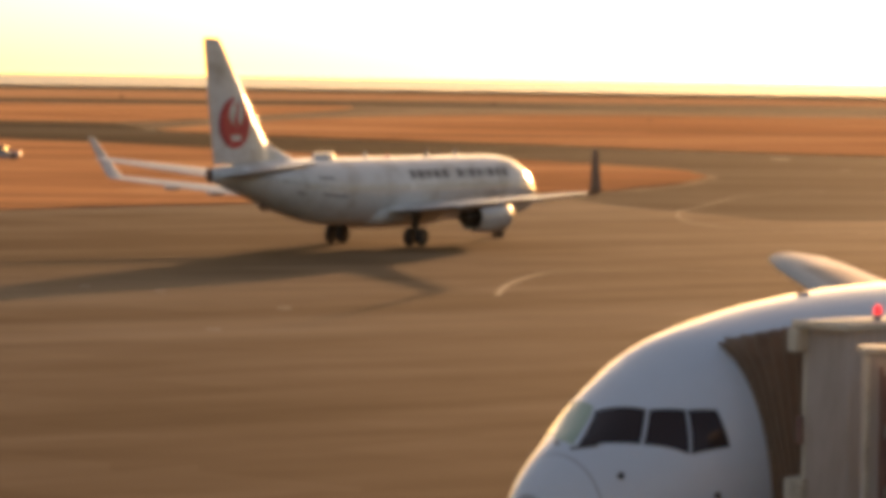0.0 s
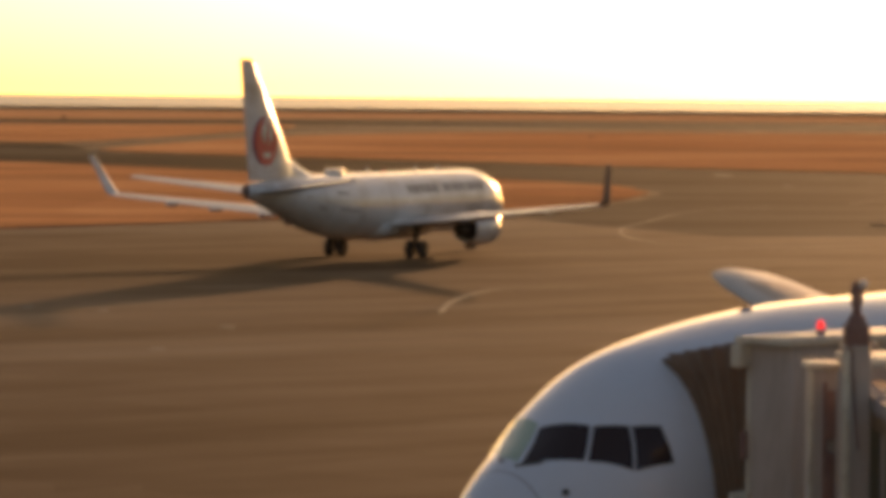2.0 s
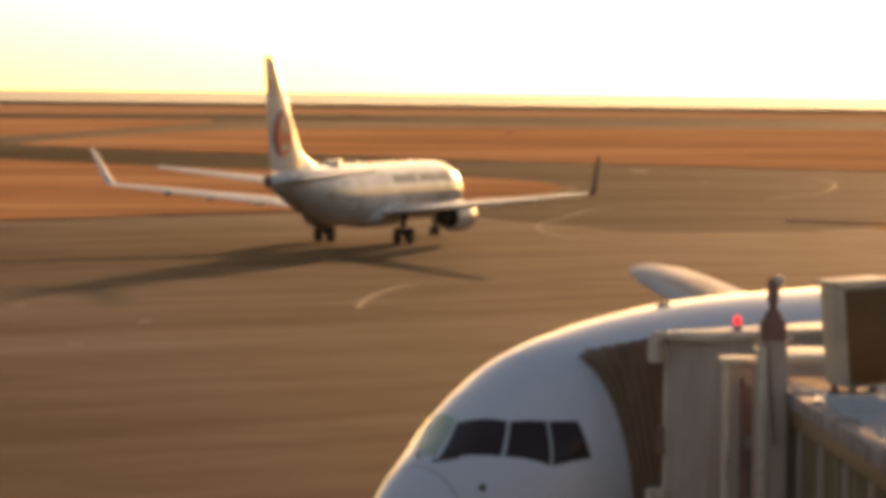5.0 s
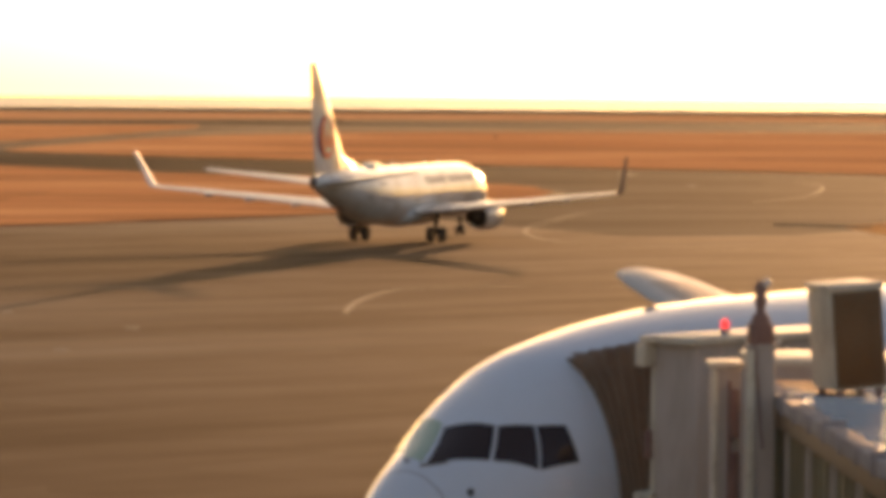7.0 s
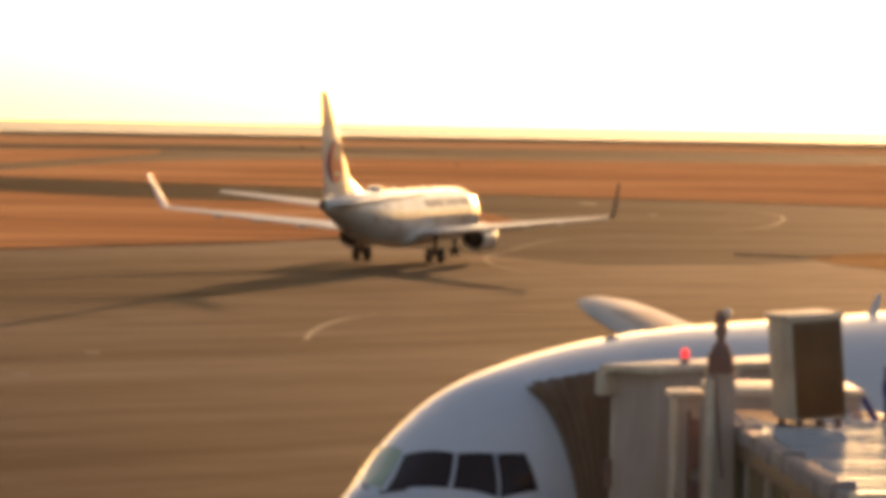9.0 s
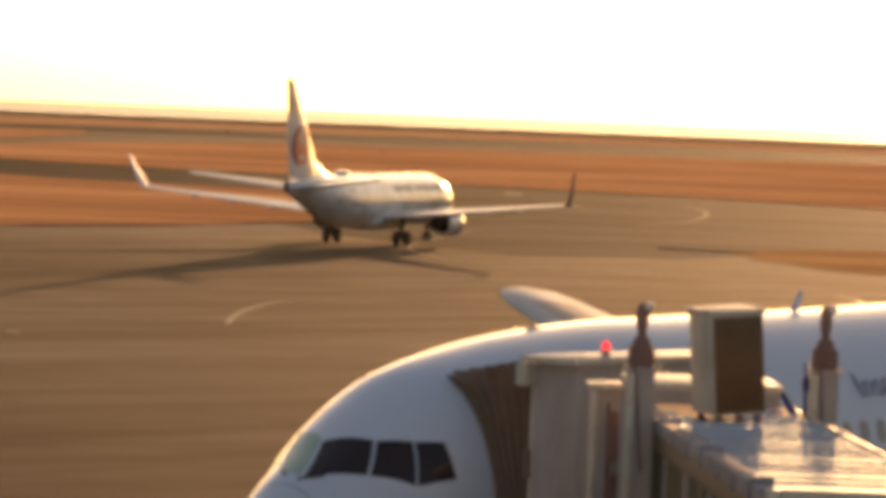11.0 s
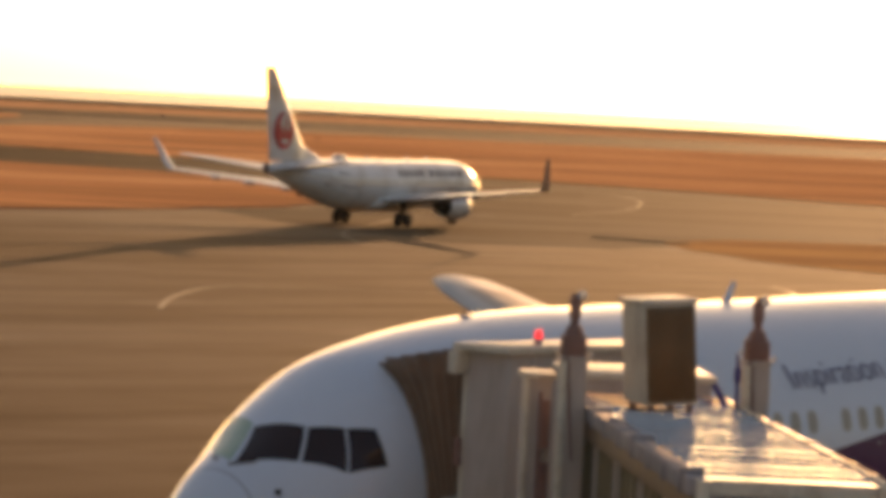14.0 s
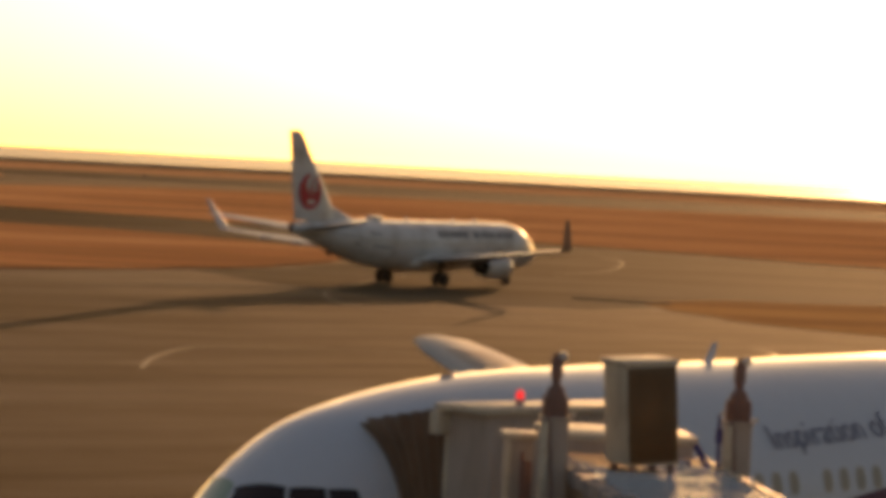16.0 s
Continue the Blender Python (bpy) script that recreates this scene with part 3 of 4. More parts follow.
        for a0, a1, p0, p1 in ((1.95, 2.6, 4, 34), (2.15, 2.85, 37, 62), (2.5, 3.3, 64, 76)):
            part("cockpit_window", skin_patch(JET_PROF, [(a0, k * p0), (a1, k * p0), (a1 + 0.2, k * p1), (a0 + 0.2, k * p1)], 3), GLASS_DARK, body)
    bm = bmesh.new()
    rings(bm, [[(0.42 * r * math.cos(q), -25.6 + 1.0 * r * math.sin(q), z) for q in [2 * math.pi * i / 20 for i in range(20)]] for r, z in ((1.05, 5.3), (1.05, 5.62), (0.97, 5.7), (0.6, 5.74))])
    part("antenna_dome", bm, WHITE_JET, jet)
    bm = bmesh.new()
    bmesh.ops.create_icosphere(bm, subdivisions=2, radius=0.12, matrix=Matrix.Translation((0, -18.2, 5.44)))
    part("beacon", bm, RED, jet, "red beacon dome")
    for k, m in ((-1, RED), (1, GREEN)):
        bm = bmesh.new()
        bmesh.ops.create_icosphere(bm, subdivisions=2, radius=0.09, matrix=Matrix.Translation((k * 17.05, -22.0, 3.78)))
        part("navigation_light", bm, m, jet, "red navigation light" if k < 0 else "green navigation light")
    bm = bmesh.new()
    rings(bm, [[(-w, -a, zt), (w, -a, zt), (w * 0.6, -a - 0.1, zb), (-w * 0.6, -a - 0.1, zb)] for a, w, zt, zb in ((31.4, 0.06, 2.75, 2.42), (32.2, 0.09, 2.95, 2.36), (32.7, 0.05, 3.05, 2.62))])
    part("tail_skid", bm, TAIL_METAL, jet, "small brown tail skid")
    for k in (1, -1):
        for a0, a1, p0, p1 in ((30.1, 30.9, 100, 108), (29.9, 30.2, 84, 90), (33.6, 34.0, 74, 84), (31.9, 32.2, 80, 87)):
            part("service_panel", skin_patch(JET_PROF, [(a0, k * p0), (a1, k * p0), (a1, k * p1), (a0, k * p1)], 2, 0.01, 0.02), GRIME, body, "grimy grey service panel")
    for a in (9.5, 13.0, 20.5):
        part("blade_antenna", wing([(5.38, a, 0.4, 0), (5.75, a + 0.18, 0.2, 0)], upright=True), WHITE_JET, jet)
    return jet


jet = jet_airliner()

# ---- parked airliner at the gate ----
PARKED = pose(1.36, 66.2, -0.15, 0, 0, 134.5)
PARK_PROF = smooth_profile([(0, 0.06, 3.68, 3.84), (0.12, 0.42, 3.32, 4.18), (0.45, 0.83, 2.9, 4.56), (1.0, 1.24, 2.53, 4.97), (1.6, 1.58, 2.3, 5.34), (2.1, 1.81, 2.18, 5.73), (2.7, 2.03, 2.1, 6.14), (3.5, 2.22, 2.04, 6.58), (4.5, 2.36, 2.01, 6.87),
                            (6, 2.46, 2.0, 7.14), (8, 2.505, 2.0, 7.34), (10.5, 2.515, 2.0, 7.42), (14, 2.515, 2.0, 7.48), (18, 2.515, 2.0, 7.58), (22, 2.515, 2.0, 7.64), (36, 2.515, 2.0, 7.66), (42, 2.35, 2.5, 7.62), (48, 1.6, 4.1, 7.35), (53, 0.5, 5.7, 6.95), (54.5, 0.15, 6.2, 6.6)], 4)


def skin_oval(prof, a0, p0, da, dp, out):
    """A rounded window on a fuselage, as a shallow domed plate."""
    bm = bmesh.new()
    rows = []
    for r, o in ((1.0, -0.02), (1.0, out), (0.5, out + 0.001)):
        ring = []
        for k in range(20):
            q = 2 * math.pi * k / 20
            c, s = math.cos(q), math.sin(q)
            u, v = math.copysign(abs(c) ** 0.7, c), math.copysign(abs(s) ** 0.7, s)
            ring.append(skin(prof, a0 + u * da * r, p0 + v * dp * r, o))
        rows.append(ring)
    return rings(bm, rows)


def parked_airliner():
    jet = thing("airliner", "large white airliner parked at the jet bridge, navy lettering and stripe", "airliner", PARKED)
    body = part("fuselage", fuselage(PARK_PROF, 72), WHITE, jet)
    for k in (1, -1):
        part("wing", wing([(k * 1.8, 17.4, 10.8, 2.6), (k * 2.6, 18.0, 10.2, 2.75), (k * 8.0, 22.9, 6.4, 3.75), (k * 22.4, 32.1, 2.8, 6.1), (k * 23.5, 33.0, 2.2, 6.27), (k * 23.85, 33.9, 1.2, 6.31)]), WING_WHITE, jet)
        part("wing_panel", wing_top([(k * 2.9, 18.3, 10.0, 2.82), (k * 8.0, 22.9, 6.4, 3.75), (k * 21.6, 31.6, 3.0, 5.97)], 0.17, 0.66), WING_TAN, jet, "tan-grey upper wing panel")
        part("aileron", wing_top([(k * 9.0, 23.55, 6.15, 3.91), (k * 21.4, 31.47, 3.05, 5.93)], 0.69, 0.97), WING_WHITE, jet)
        part("stabilizer", wing([(k * 0.8, 45.5, 5.8, 6.2), (k * 9.3, 51.8, 2.0, 7.1)]), WING_WHITE, jet)
        n = nacelle(jet, k * 7.9, 2.3, 15.6, 20.2, 1.35, 1.2, WHITE)
        part("pylon", boxes((k * 7.9 - 0.2, -23.5, 3.0, k * 7.9 + 0.2, -18.0, 3.7), bevel=0.06), WING_GREY, n)
        wheel_set(jet, "main_gear", 27.6, k * 4.65, 2.6, 0.58, 0.42, 1.14)
        wheel_set(jet, "main_gear", 29.0, k * 4.65, 2.6, 0.58, 0.42, 1.14)
    part("fin", wing([(7.2, 42.0, 9.0, 0), (15.8, 50.2, 3.6, 0)], upright=True), NAVY, jet, "navy blue tail fin")
    wheel_set(jet, "nose_gear", 5.0, 0, 2.3, 0.46, 0.3, 0.6)
    # windscreens and side windows of the cockpit
    p1 = [(0.96, -12.0), (1.76, 3.0), (2.06, -25.3), (1.64, -40.1)]
    p2 = [(1.675, -41.6), (2.08, -26.9), (2.47, -39.9), (2.19, -60.9)]
    p3 = [(2.225, -61.8), (2.50, -41.0), (2.89, -48.9), (2.85, -67.0)]
    for c in (p1, p2, p3):
        part("cockpit_window", skin_patch(PARK_PROF, c, 6, 0.012, 0.03), GLASS_DARK, body, "dark cockpit window")
    for c in ([(1.0, -6.0), (1.12, 16), (2.2, 33), (1.84, 7.0)], [(1.2, 19), (1.72, 43.4), (2.42, 44), (2.26, 35)], [(2.29, 62.5), (2.55, 46), (2.89, 48.9), (2.85, 67.0)]):
        part("cockpit_window", skin_patch(PARK_PROF, c, 6, 0.012, 0.03), GLASS_LIT, body, "pale green sunlit windscreen")
    for p, q in (((0.9, -9.0), (1.16, -24.0)), ((0.95, 6.0), (1.06, 15.0))):
        bm = bmesh.new()
        tube(bm, skin(PARK_PROF, *p, 0.03), skin(PARK_PROF, *q, 0.03), 0.02, 0.02, 6)
        part("wiper", bm, DARK_METAL, body, "dark windscreen wiper")
    # radome joint, probes and small panels
    bm = bmesh.new()
    ring = [[skin(PARK_PROF, a, p, 0.006) for p in range(0, 360, 5)] for a in (0.76, 0.785)]
    rings(bm, ring, caps=False)
    part("radome_joint", bm, SEAM, body)
    bm = bmesh.new()
    rings(bm, [[skin(PARK_PROF, a, p, 0.006) for p in range(0, 360, 10)] for a in (0.02, 0.06, 0.1, 0.13)])
    part("radome_cap", bm, SEAM, body, "grey radome tip")
    for a, p in ((1.14, -54.3), (2.5, -86.4), (2.37, -93.4)):
        c = skin(PARK_PROF, a, p, 0.02)
        bm = bmesh.new()
        bmesh.ops.create_icosphere(bm, subdivisions=2, radius=0.06, matrix=Matrix.Translation(c))
        part("probe", bm, DARK_METAL, body)
    for i in range(24):
        if i in (3, 14):
            continue
        a0 = 12.88 + i * 0.53
        f = part("cabin_window", skin_oval(PARK_PROF, a0, -75.2, 0.145, 4.7, 0.008), SEAM_WARM, body)
        part("pane", skin_oval(PARK_PROF, a0, -75.2, 0.112, 3.8, 0.014), GLASS_CABIN, f)
    # navy belly stripe that sweeps up towards the tail
    bm = bmesh.new()
    n = 36
    grid = []
    for i in range(n + 1):
        a = 9.0 + 28 * i / n
        top = -88 + (a - 14.18) * 3.5 if a < 15.6 else -83.0 + 16 * (1 - math.exp(-(a - 15.6) / 5.0))
        grid.append([skin(PARK_PROF, a, top + (-150 - top) * j / 10, 0.004) for j in range(11)])
    rings(bm, grid, closed=False, caps=False)
    part("belly_stripe", bm, NAVY, body, "dark navy belly stripe")
    # slogan
    cu = bpy.data.curves.new("lettering", "FONT")
    cu.body, cu.size, cu.extrude = "Inspiration of", 0.61, 0.006
    cu.offset = -0.01
    cu.materials.append(LETTER)
    tmp = new("lettering_curve", cu)
    me = bpy.data.meshes.new_from_object(tmp.evaluated_get(bpy.context.evaluated_depsgraph_get()))
    bpy.data.objects.remove(tmp)
    for v in me.vertices:
        z = TEXT_Z + v.co.y * 1.02 + v.co.x * 0.06
        a = TEXT_A + v.co.x * 1.17 - v.co.y * 0.28
        _, w, zb, zt = profile_at(PARK_PROF, a)
        h, zc = (zt - zb) / 2, (zt + zb) / 2
        s = w * math.sqrt(max(0, 1 - ((z - zc) / h) ** 2)) + 0.05 + v.co.z
        v.co = (-s, -a, z)
    spell = bmesh.new()
    spell.from_mesh(me)
    spell.verts.ensure_lookup_table()
    seen, islands = set(), []
    for v in spell.verts:
        if v.index in seen:
            continue
        heap, isle = [v], []
        seen.add(v.index)
        while heap:
            u = heap.pop()
            isle.append(u)
            for e in u.link_edges:
                w = e.other_vert(u)
                if w.index not in seen:
                    seen.add(w.index)
                    heap.append(w)
        islands.append((min(u.co.y for u in isle), max(u.co.y for u in isle), {u.index for u in isle}))
    letters = []
    for lo, hi, ids in sorted(islands, key=lambda row: (row[0] + row[1]) / 2, reverse=True):
        if letters and min(hi, letters[-1][1]) - max(lo, letters[-1][0]) > 0.5 * min(hi - lo, letters[-1][1] - letters[-1][0]):
            letters[-1][2].update(ids)
        else:
            letters.append([lo, hi, set(ids)])
    for _, _, ids in letters:
        one = spell.copy()
        bmesh.ops.delete(one, geom=[v for v in one.verts if v.index not in ids], context="VERTS")
        part("letter", one, LETTER, body, "navy slogan letter", soft=False)
    spell.free()
    part("blade_antenna", wing([(7.44, 14.2, 0.3, 0), (7.85, 14.5, 0.14, 0)], upright=True, thick=0.6), WHITE, jet, "pale blade antenna")
    bm = bmesh.new()
    bmesh.ops.create_icosphere(bm, subdivisions=2, radius=0.14, matrix=Matrix.Translation((0, -6.9, 7.22)) @ Matrix.Diagonal((0.7, 1.6, 0.5, 1)))
    part("roof_antenna", bm, SEAM, jet, "grey low antenna dome")
    return jet


TEXT_A, TEXT_Z = 13.53, 6.04
SEAM_WARM = mat("window_surround", (0.6, 0.57, 0.5), 0.4, scale=2.0)
# lit copy of the cockpit glass: sunlight is put into its pale green
GLASS_LIT = mat("sunlit_green_glass", (0.45, 0.6, 0.45), 0.1, scale=1.0)
WING_WHITE = mat("pale_wing_paint", (0.66, 0.65, 0.63), 0.6, spec=0.25, second=(0.56, 0.55, 0.53), scale=0.4, mix=0.7)
WING_TAN = mat("tan_wing_paint", (0.60, 0.55, 0.50), 0.75, spec=0.15, second=(0.48, 0.43, 0.38), scale=0.5, mix=0.6)
parked_airliner()


# ---- jet bridge ----
def jet_bridge():
    br = thing("jet_bridge", "grey and olive jet bridge with ribbed metal roof, docked", "jet bridge")
    # cab, square to the parked aircraft: x = minus metres to port, y = minus metres behind its nose
    cab = new("cab")
    cab.parent, cab.matrix_basis = br, PARKED @ pose(0, 0, 0.15)
    A0, A1, S0, S1, ZF, ZT = CAB
    part("cab_body", boxes((-S1, -A1, ZF - 0.9, -S0, -A0, ZT - 0.12), bevel=0.03), CAB_GREY, cab)
    part("cab_roof", boxes((-S1 - 0.12, -A1 - 0.1, ZT - 0.12, -S0 + 0.1, -A0 + 0.22, ZT), bevel=0.03), CREAM, cab, "cream roof slab")
    part("cab_hood", boxes((-S0 - 0.08, -A0 - 0.02, ZT - 0.5, -S0 + 0.12, -A0 + 0.3, ZT - 0.13), bevel=0.03), CREAM, cab, "cream end hood")
    part("cab_foot", boxes((-S0 - 0.1, -A0 - 0.5, ZF - 0.9, -S0 + 0.3, -A0 + 0.1, ZF + 0.2), bevel=0.03), CREAM, cab, "cream bumper box")
    part("cab_edge", boxes((-S0 - 0.07, -A0 - 0.05, ZF - 0.88, -S0 + 0.014, -A0 + 0.014, ZT - 0.51), bevel=0.006), CREAM, cab, "pale corner strip")
    part("edge_latch", boxes((-S0 - 0.03, -A0 - 0.02, ZF + 0.75, -S0 + 0.09, -A0 + 0.08, ZF + 1.2), bevel=0.02), RUST, cab, "rusty latch")
    for i in range(4):
        a = A0 + 0.55 + i * 0.85
        part("panel_joint", boxes((-S1 - 0.012, -a - 0.02, ZF - 0.85, -S1 + 0.01, -a + 0.02, ZT - 0.2)), CREAM if i == 1 else CAB_GREY, cab)
    # bellows: pleats from the curved side of the fuselage to the cab
    n = 9
    a_l, a_r = 3.42, A1 - 0.3
    for i in range(n):
        rows = []
        for f, puff in ((i / n, 0.0), ((i + 0.5) / n, 0.2), ((i + 1) / n, 0.0)):
            ring = []
            top = 6.14 + (ZT - 0.24 - 6.14) * f ** 0.7 + puff
            low = 3.7 + (ZF + 0.15 - 3.7) * f
            for q in range(25):
                if q <= 11:
                    k = q / 11
                    a, z = a_l + (0.32 * (1 - k) + 0.54 * k * k) * (1 - f) - puff, low + (top - low) * k
                elif q <= 13:
                    a, z = a_l + 0.54 * (1 - f) + (a_r - a_l - 0.54) * (q - 11) / 2, top
                else:
                    a, z = a_r + puff, top - (top - low) * (q - 13) / 11
                _, w, zb, zt = profile_at(PARK_PROF, max(a, 0.5))
                h, zc = (zt - zb) / 2, (zt + zb) / 2 - 0.15
                s_in = w * math.sqrt(max(0.02, 1 - ((z - zc) / h) ** 2)) + 0.02
                if q <= 11:
                    chord = 0.95 + (2.3 - 0.95) * (top - z) / (top - 3.9)
                    s_in = s_in * (1 - f) ** 2 + chord * (1 - (1 - f) ** 2)
                ring.append((-(s_in + (S0 - s_in) * f), -a, z))
            rows.append(ring)
        bm = bmesh.new()
        rings(bm, rows, closed=False, caps=False)
        pleat = part("bellows_pleat", bm, BELLOWS, cab, "dark brown pleated bellows" if i == 0 else "", soft=False)
        # thin trim along the ridge, its light tone painting the lit pleat edge
        bm = bmesh.new()
        for p, q in zip(rows[1][:12], rows[1][1:13]):
            tube(bm, p, q, 0.018, 0.018, 6)
        part("pleat_ridge_light", bm, RIDGE_LIGHT, pleat, "lighter brown trim painting the lit pleat ridge" if i == 0 else "")
    bm = bmesh.new()
    turned(bm, [(ZT, 0.07), (ZT + 0.09, 0.07), (ZT + 0.1, 0.06)], "z", 14, (-BEACON_AT[1], -BEACON_AT[0], 0))
    base = part("beacon_base", bm, CAB_GREY, cab)
    bm = bmesh.new()
    turned(bm, [(ZT + 0.09, 0.07), (ZT + 0.18, 0.066), (ZT + 0.225, 0.045), (ZT + 0.24, 0.012)], "z", 16, (-BEACON_AT[1], -BEACON_AT[0], 0))
    part("beacon", bm, BEACON, base, "glowing red beacon dome")

    # rotunda between cab and tunnel
    rot = part("rotunda", boxes((7.0, 60.42, 3.3, 9.05, 62.6, 6.82), bevel=0.03), CAB_GREY, br)
    part("rotunda_roof", boxes((6.9, 60.4, 6.82, 9.12, 62.7, 6.93), bevel=0.03), CREAM, rot, "cream roof slab")
    part("service_locker", boxes((6.12, 58.9, 0.3, 6.5, 59.58, 6.9), bevel=0.03), CAB_GREY, rot)
    part("locker_edge", boxes((6.1, 58.86, 0.35, 6.17, 58.898, 6.88), bevel=0.01), CREAM, rot, "pale edge strip")
    part("locker_cap", boxes((6.06, 58.85, 6.9, 6.56, 59.62, 6.99), bevel=0.02), CREAM, rot, "cream cap")
    bm = bmesh.new()
    tube(bm, (6.33, 58.85, 0.4), (6.33, 58.85, 6.72), 0.028, 0.028, 8)
    part("conduit", bm, RUST, rot, "rusty conduit pipe")
    for z0, z1 in ((5.9, 6.6), (5.0, 5.7), (4.0, 4.8)):
        part("cable_bracket", boxes((6.34, 58.78, z0, 6.47, 58.898, z1), bevel=0.02), RUST, rot, "rusty cable bracket")

    # outer tunnel
    x0, x1, y0, y1, zt = 6.98, 9.2, 47.4, 60.38, 6.58
    tun = part("tunnel", boxes((x0 + 0.08, y0, 3.4, x1 - 0.08, y1, zt - 0.06)), TUNNEL, br, "olive tunnel shell")
    m = 16
    step = (y1 - y0) / m
    for i in range(m):
        ya = y0 + i * step
        bm = bmesh.new()
        rings(bm, [[(x, ya + 0.012, zt - 0.02), (x, ya + step * 0.5, zt + 0.012 + 0.006 * (i % 3)), (x, ya + step - 0.075, zt - 0.004), (x, ya + step - 0.06, zt + 0.05), (x, ya + step - 0.012, zt + 0.05), (x, ya + step - 0.012, zt - 0.05), (x, ya + 0.012, zt - 0.05)] for x in (x0 + 0.14, x1 - 0.02)])
        part("roof_panel", bm, ROOF, tun, "galvanised ribbed roof sheet" if i == 0 else "")
    part("gutter", boxes((x0 - 0.12, y0, zt - 0.18, x0 + 0.13, y1, zt + 0.03), bevel=0.03), GUTTER, tun, "pale grey gutter")
    for i in range(9):
        ya = y0 + 0.5 + i * 1.5
        part("gutter_clip", boxes((x0 - 0.145, ya, zt - 0.2, x0 + 0.16, ya + 0.09, zt + (0.045 if i % 3 else 0.1)), bevel=0.012), GUTTER, tun, "grey gutter clip")
        part("edge_clip", boxes((x1 - 0.1, ya + 0.3, zt + 0.055, x1 + 0.08, ya + 0.37, zt + (0.09 if i % 2 else 0.075)), bevel=0.008), CREAM, tun, "pale edge clip")
    part("fascia", boxes((x0 - 0.06, y0 + 0.02, zt - 0.46, x0 + 0.07, y1, zt - 0.185), bevel=0.02), FASCIA, tun, "brown fascia board")
    part("edge_rail", boxes((x1 - 0.018, y0, zt - 0.2, x1 + 0.06, y1, zt + 0.06), bevel=0.02), CREAM, tun)
    for i in range(20):
        ya = y0 + 0.35 + i * 0.61
        part("wall_rib", boxes((x0 + 0.0, ya, 3.42, x0 + 0.078, ya + (0.07 if i % 3 else 0.16), zt - 0.47), bevel=0.01), TUNNEL if i % 4 else CAB_GREY, tun)
    for x in (x0 - 0.02, x1 - 0.1):
        part("end_post", boxes((x, y0 - 0.16, 3.3, x + 0.16, y0 - 0.004, zt + 0.02), bevel=0.02), CREAM, tun, "cream end post")
    part("end_beam", boxes((x0 + 0.145, y0 - 0.14, zt - 0.16, x1 - 0.105, y0 - 0.004, zt + 0.03), bevel=0.02), CREAM, tun, "cream end beam")
    part("end_frame", boxes((x0 + 0.145, y0 - 0.1, zt - 0.5, x1 - 0.105, y0 - 0.004, zt - 0.165), bevel=0.02), GUTTER, tun)

    # inner tunnel, lower and narrower, on to the terminal
    x0, x1, y0, y1, zt = 7.2, 8.95, 1.0, 47.2, 6.3
    inn = part("inner_tunnel", boxes((x0, y0, 3.6, x1, y1, zt - 0.06)), FASCIA, br, "brown inner tunnel shell")
    m = 42
    step = (y1 - y0) / m
    for i in range(m):
        ya = y0 + i * step
        bm = bmesh.new()
        rings(bm, [[(x, ya + 0.012, zt - 0.02), (x, ya + step * 0.5, zt + 0.012), (x, ya + step - 0.075, zt - 0.004), (x, ya + step - 0.06, zt + 0.05), (x, ya + step - 0.012, zt + 0.05), (x, ya + step - 0.012, zt - 0.05), (x, ya + 0.012, zt - 0.05)] for x in (x0 - 0.05, x1 + 0.05)])
        part("roof_panel", bm, ROOF, inn)
    for i in range(20):
        ya = 47.1 - i * 0.8
        part("wall_rib", boxes((x0 - 0.07, ya, 3.6, x0 - 0.002, ya + 0.08, zt - 0.07), bevel=0.01), TUNNEL, inn)

    # lift columns either side of the tunnel, with their drive heads
    for x, y in ((6.66, 57.9), (9.42, 58.75)):
        col = part("lift_column", boxes((x - 0.19, y - 0.19, 0.9, x + 0.19, y + 0.19, 7.3), bevel=0.04), CAB_GREY, br, "grey steel lift column")
        part("column_edge", boxes((x - 0.215, y - 0.24, 1.0, x - 0.1, y - 0.192, 7.25), bevel=0.015), CREAM, col)
        part("drive_head", boxes((x - 0.175, y - 0.175, 7.3, x + 0.175, y + 0.175, 7.62), bevel=0.05), RUST, col, "brown drive head")
        bm = bmesh.new()
        turned(bm, [(7.58, 0.16), (7.72, 0.115), (7.76, 0.065), (7.86, 0.065), (7.88, 0.085), (8.1, 0.09), (8.19, 0.065), (8.22, 0.03)], "z", 16, (x, y, 0))
        part("motor", bm, RUST, col, "reddish-brown motor housing")
        for dx, dz in ((-0.24, 7.42), (0.25, 7.35)):
            bm = bmesh.new()
            bmesh.ops.create_icosphere(bm, subdivisions=2, radius=0.04, matrix=Matrix.Translation((x + dx, y - 0.1, dz)))
            part("lamp", bm, LAMP_LENS, col, "small clear lamp")
        bm = bmesh.new()
        bmesh.ops.create_icosphere(bm, subdivisions=2, radius=0.07, matrix=Matrix.Translation((x + 0.08, y - 0.05, 8.18)))
        part("lamp", bm, LAMP_LENS, col)
        bm = bmesh.new()
        for k in range(5):
            tube(bm, (x - 0.1 + 0.02 * k, y - 0.23, 7.6 - k * 0.35), (x - 0.12 + 0.035 * k, y - 0.23, 7.25 - k * 0.35), 0.016, 0.016, 6)
        part("cable", bm, RUST, col)
        for dx in (-0.13, 0.13):
            bm = bmesh.new()
            tube(bm, (x + dx, y - 0.185, 7.3), (x + dx * 0.55, y - 0.1, 7.74), 0.022, 0.022, 6)
            part("head_strut", bm, RUST, col, "thin rusty strut" if dx < 0 else "")
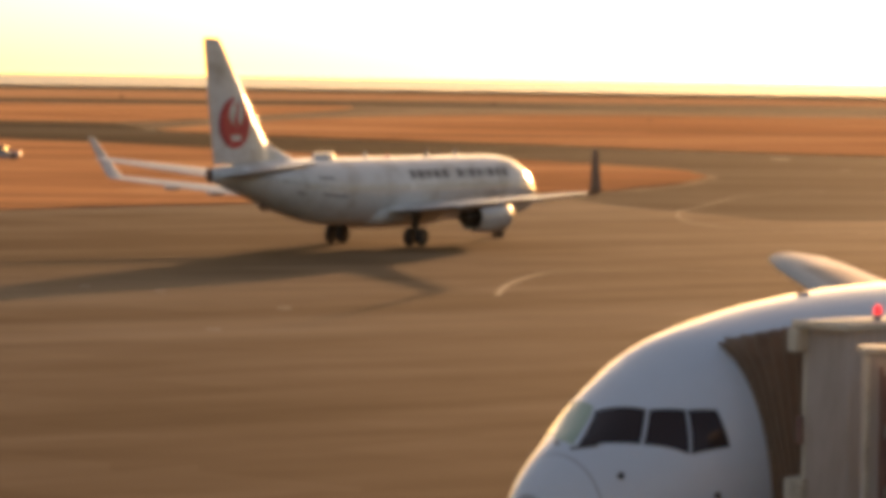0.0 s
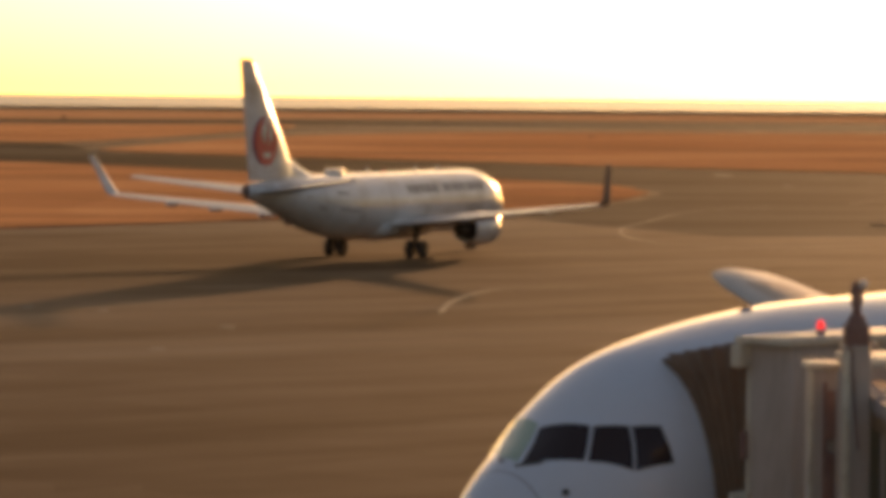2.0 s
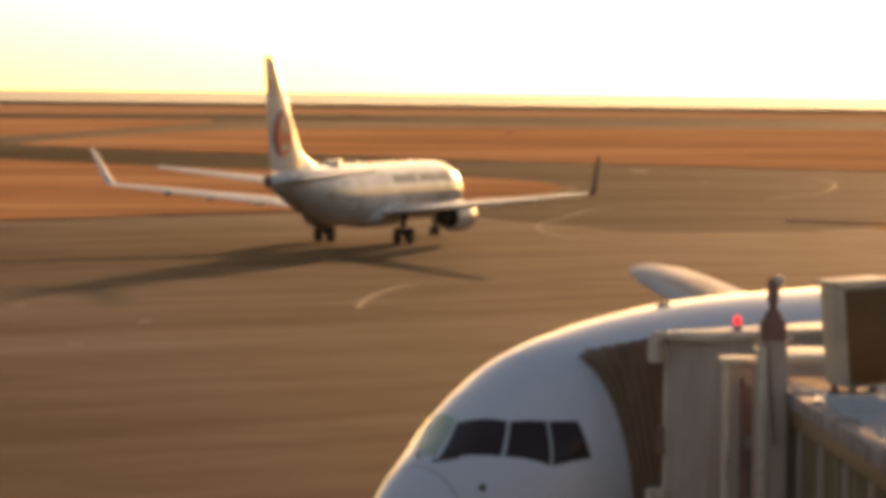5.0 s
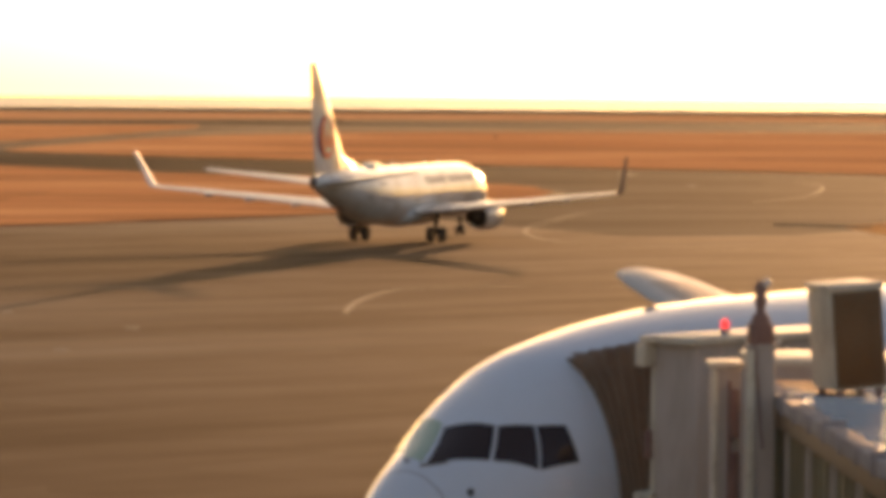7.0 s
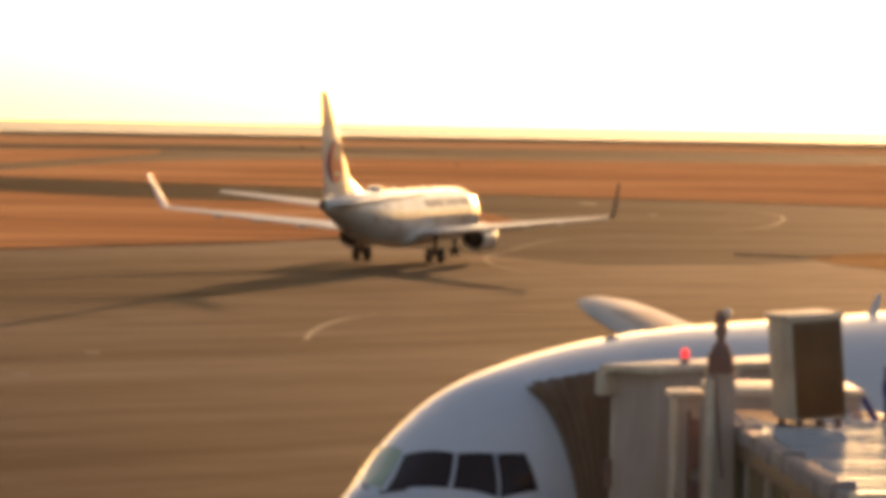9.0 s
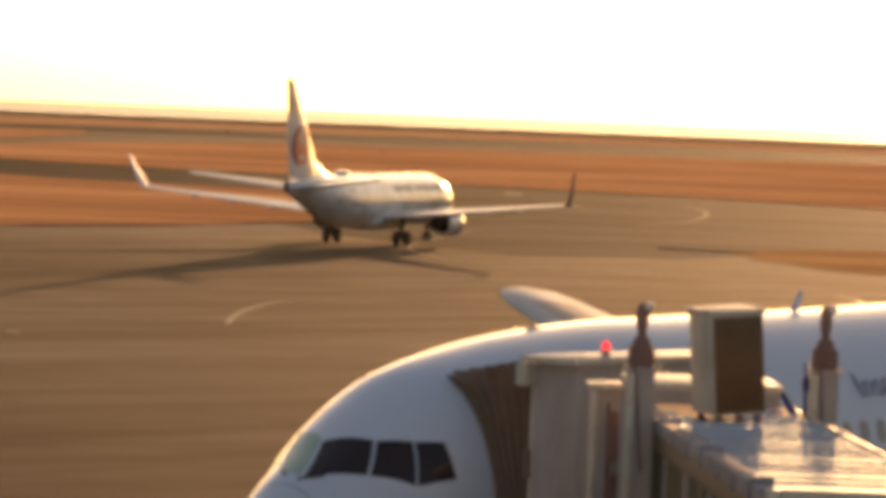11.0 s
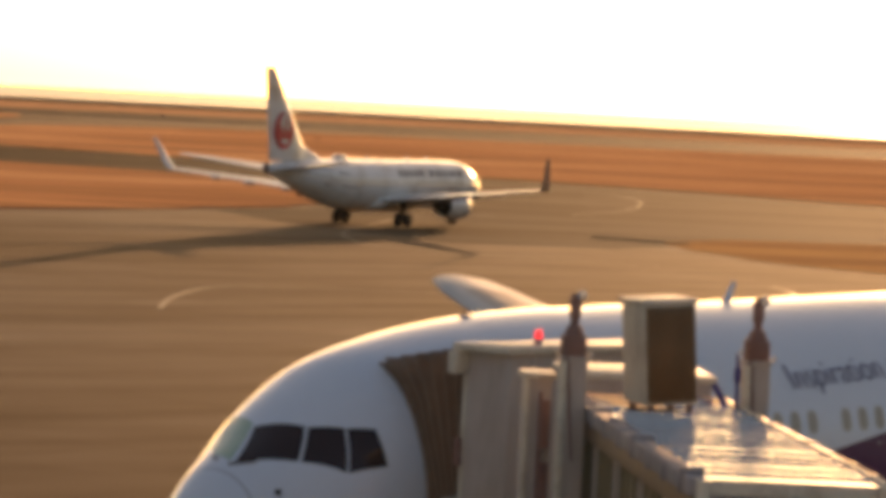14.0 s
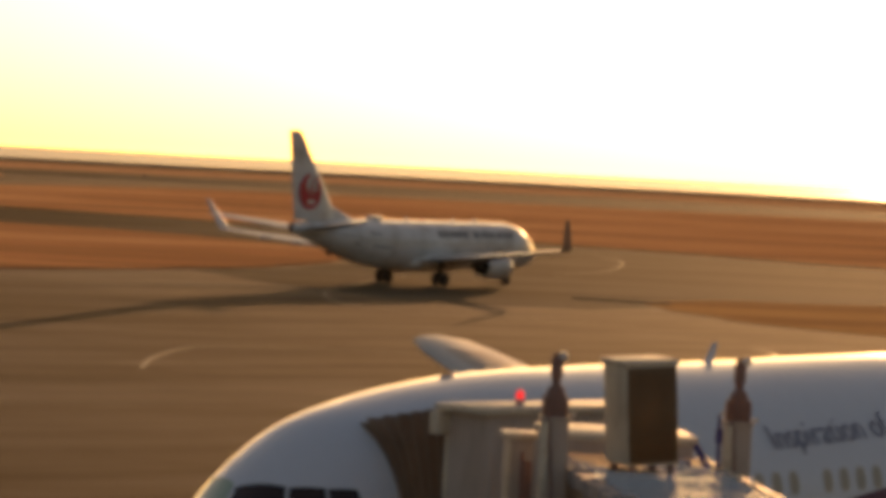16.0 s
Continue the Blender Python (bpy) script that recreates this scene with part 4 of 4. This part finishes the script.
        part("head_collar", boxes((x - 0.21, y - 0.21, 7.26, x + 0.21, y + 0.21, 7.32), bevel=0.012), CAB_GREY, col, "grey collar plate")
        part("wheel_frame", boxes((x - 0.3, y - 0.9, 0.45, x + 0.3, y + 0.9, 0.9), bevel=0.04), CAB_GREY, col)
        for dy in (-0.6, 0.6):
            bm = bmesh.new()
            turned(bm, [(-0.16, 0.25), (-0.16, 0.4), (-0.1, 0.46), (0.1, 0.46), (0.16, 0.4), (0.16, 0.25)], "x", 20, (x, y + dy, 0.46))
            part("wheel", bm, RUBBER, col)
    bm = bmesh.new()
    tube(bm, (9.14, 58.62, 6.62), (9.14, 58.62, 7.2), 0.03)
    tube(bm, (9.14, 58.62, 7.0), (9.14, 58.62, 7.2), 0.055)
    tube(bm, (9.14, 58.62, 7.2), (9.12, 58.62, 7.4), 0.03, 0.02)
    # added slanted tube, in place of a blue stripe on the parked fuselage
    tube(bm, (9.06, 58.9, 6.6), (8.9, 59.2, 6.9), 0.05)
    part("hose_and_stripe", bm, HOSE_STRIPE_BLUE, br, "dark blue hose with a slanted tube standing in for a fuselage stripe")
    for x, y in ((8.2, 20.0),):
        bm = bmesh.new()
        tube(bm, (x, y, 0), (x, y, 3.6), 0.35, 0.35, 18)
        part("support_column", bm, CAB_GREY, br)
    return br


CAB = (2.75, 6.8, 3.55, 4.5, 4.25, 6.98)
BEACON_AT = (3.9, 4.1)
# bellows brown lightened to paint the light on the pleat ridges
RIDGE_LIGHT = mat("bellows_ridge_light", (0.42, 0.29, 0.20), 0.8, second=(0.18, 0.12, 0.085), scale=2.0)
GUTTER = mat("pale_grey_gutter", (0.42, 0.39, 0.40), 0.75, second=(0.27, 0.24, 0.24), scale=2.2, mix=0.3, spec=0.2)
FASCIA = mat("brown_fascia", (0.27, 0.18, 0.11), 0.6, second=(0.19, 0.12, 0.07), scale=1.0, mix=0.6)
jet_bridge()


def air_conditioner():
    ac = thing("air_conditioner", "cream box air conditioner with dark grille on the bridge roof", "air conditioner", AC_AT)
    w, d, h = 0.77, 1.0, 1.56
    part("casing", boxes((0, 0, 0.08, w, d, h - 0.07), bevel=0.02), CREAM, ac)
    part("top", boxes((-0.03, -0.03, h - 0.07, w + 0.03, d + 0.03, h), bevel=0.02), CREAM, ac)
    part("grille", boxes((0.03, -0.03, 0.12, w - 0.03, -0.004, h - 0.1)), GRILLE, ac, "dark brown grille")
    bm = bmesh.new()
    for i in range(22):
        box(bm, 0.05, -0.05, 0.16 + i * 0.057, w - 0.05, -0.031, 0.17 + i * 0.057)
    tagged(part("grille_wire", bm, GRILLE, ac, soft=False), kind="stuff")
    for x in (0.06, w - 0.14):
        for y in (0.06, d - 0.14):
            part("foot", boxes((x, y, -0.07, x + 0.08, y + 0.08, 0.08)), RUST, ac)
    return ac


AC_AT = pose(7.62, 57.0, 6.63, 0, -4.3, 11)
air_conditioner()

# ---- terminal under and behind the eye ----
TERMINAL = mat("terminal_wall", (0.5, 0.48, 0.45), 0.7, second=(0.4, 0.38, 0.36), scale=0.3)
tagged(part("wall_terminal", boxes((-80, -40, -0.05, 80, 0.6, 9.3), bevel=0.05), TERMINAL, soft=False), "plain pale concrete terminal with a flat terrace", "building", kind="structure")



def motions():
    rows = []
    for t, x, y, h in JET:
        # the key point lies 19.7 m behind the nose
        m = pose(x, y, 0, 0, 0, h) @ pose(0, 19.7, 0)
        rows.append((t, m))
    walk(jet, rows)


motions()
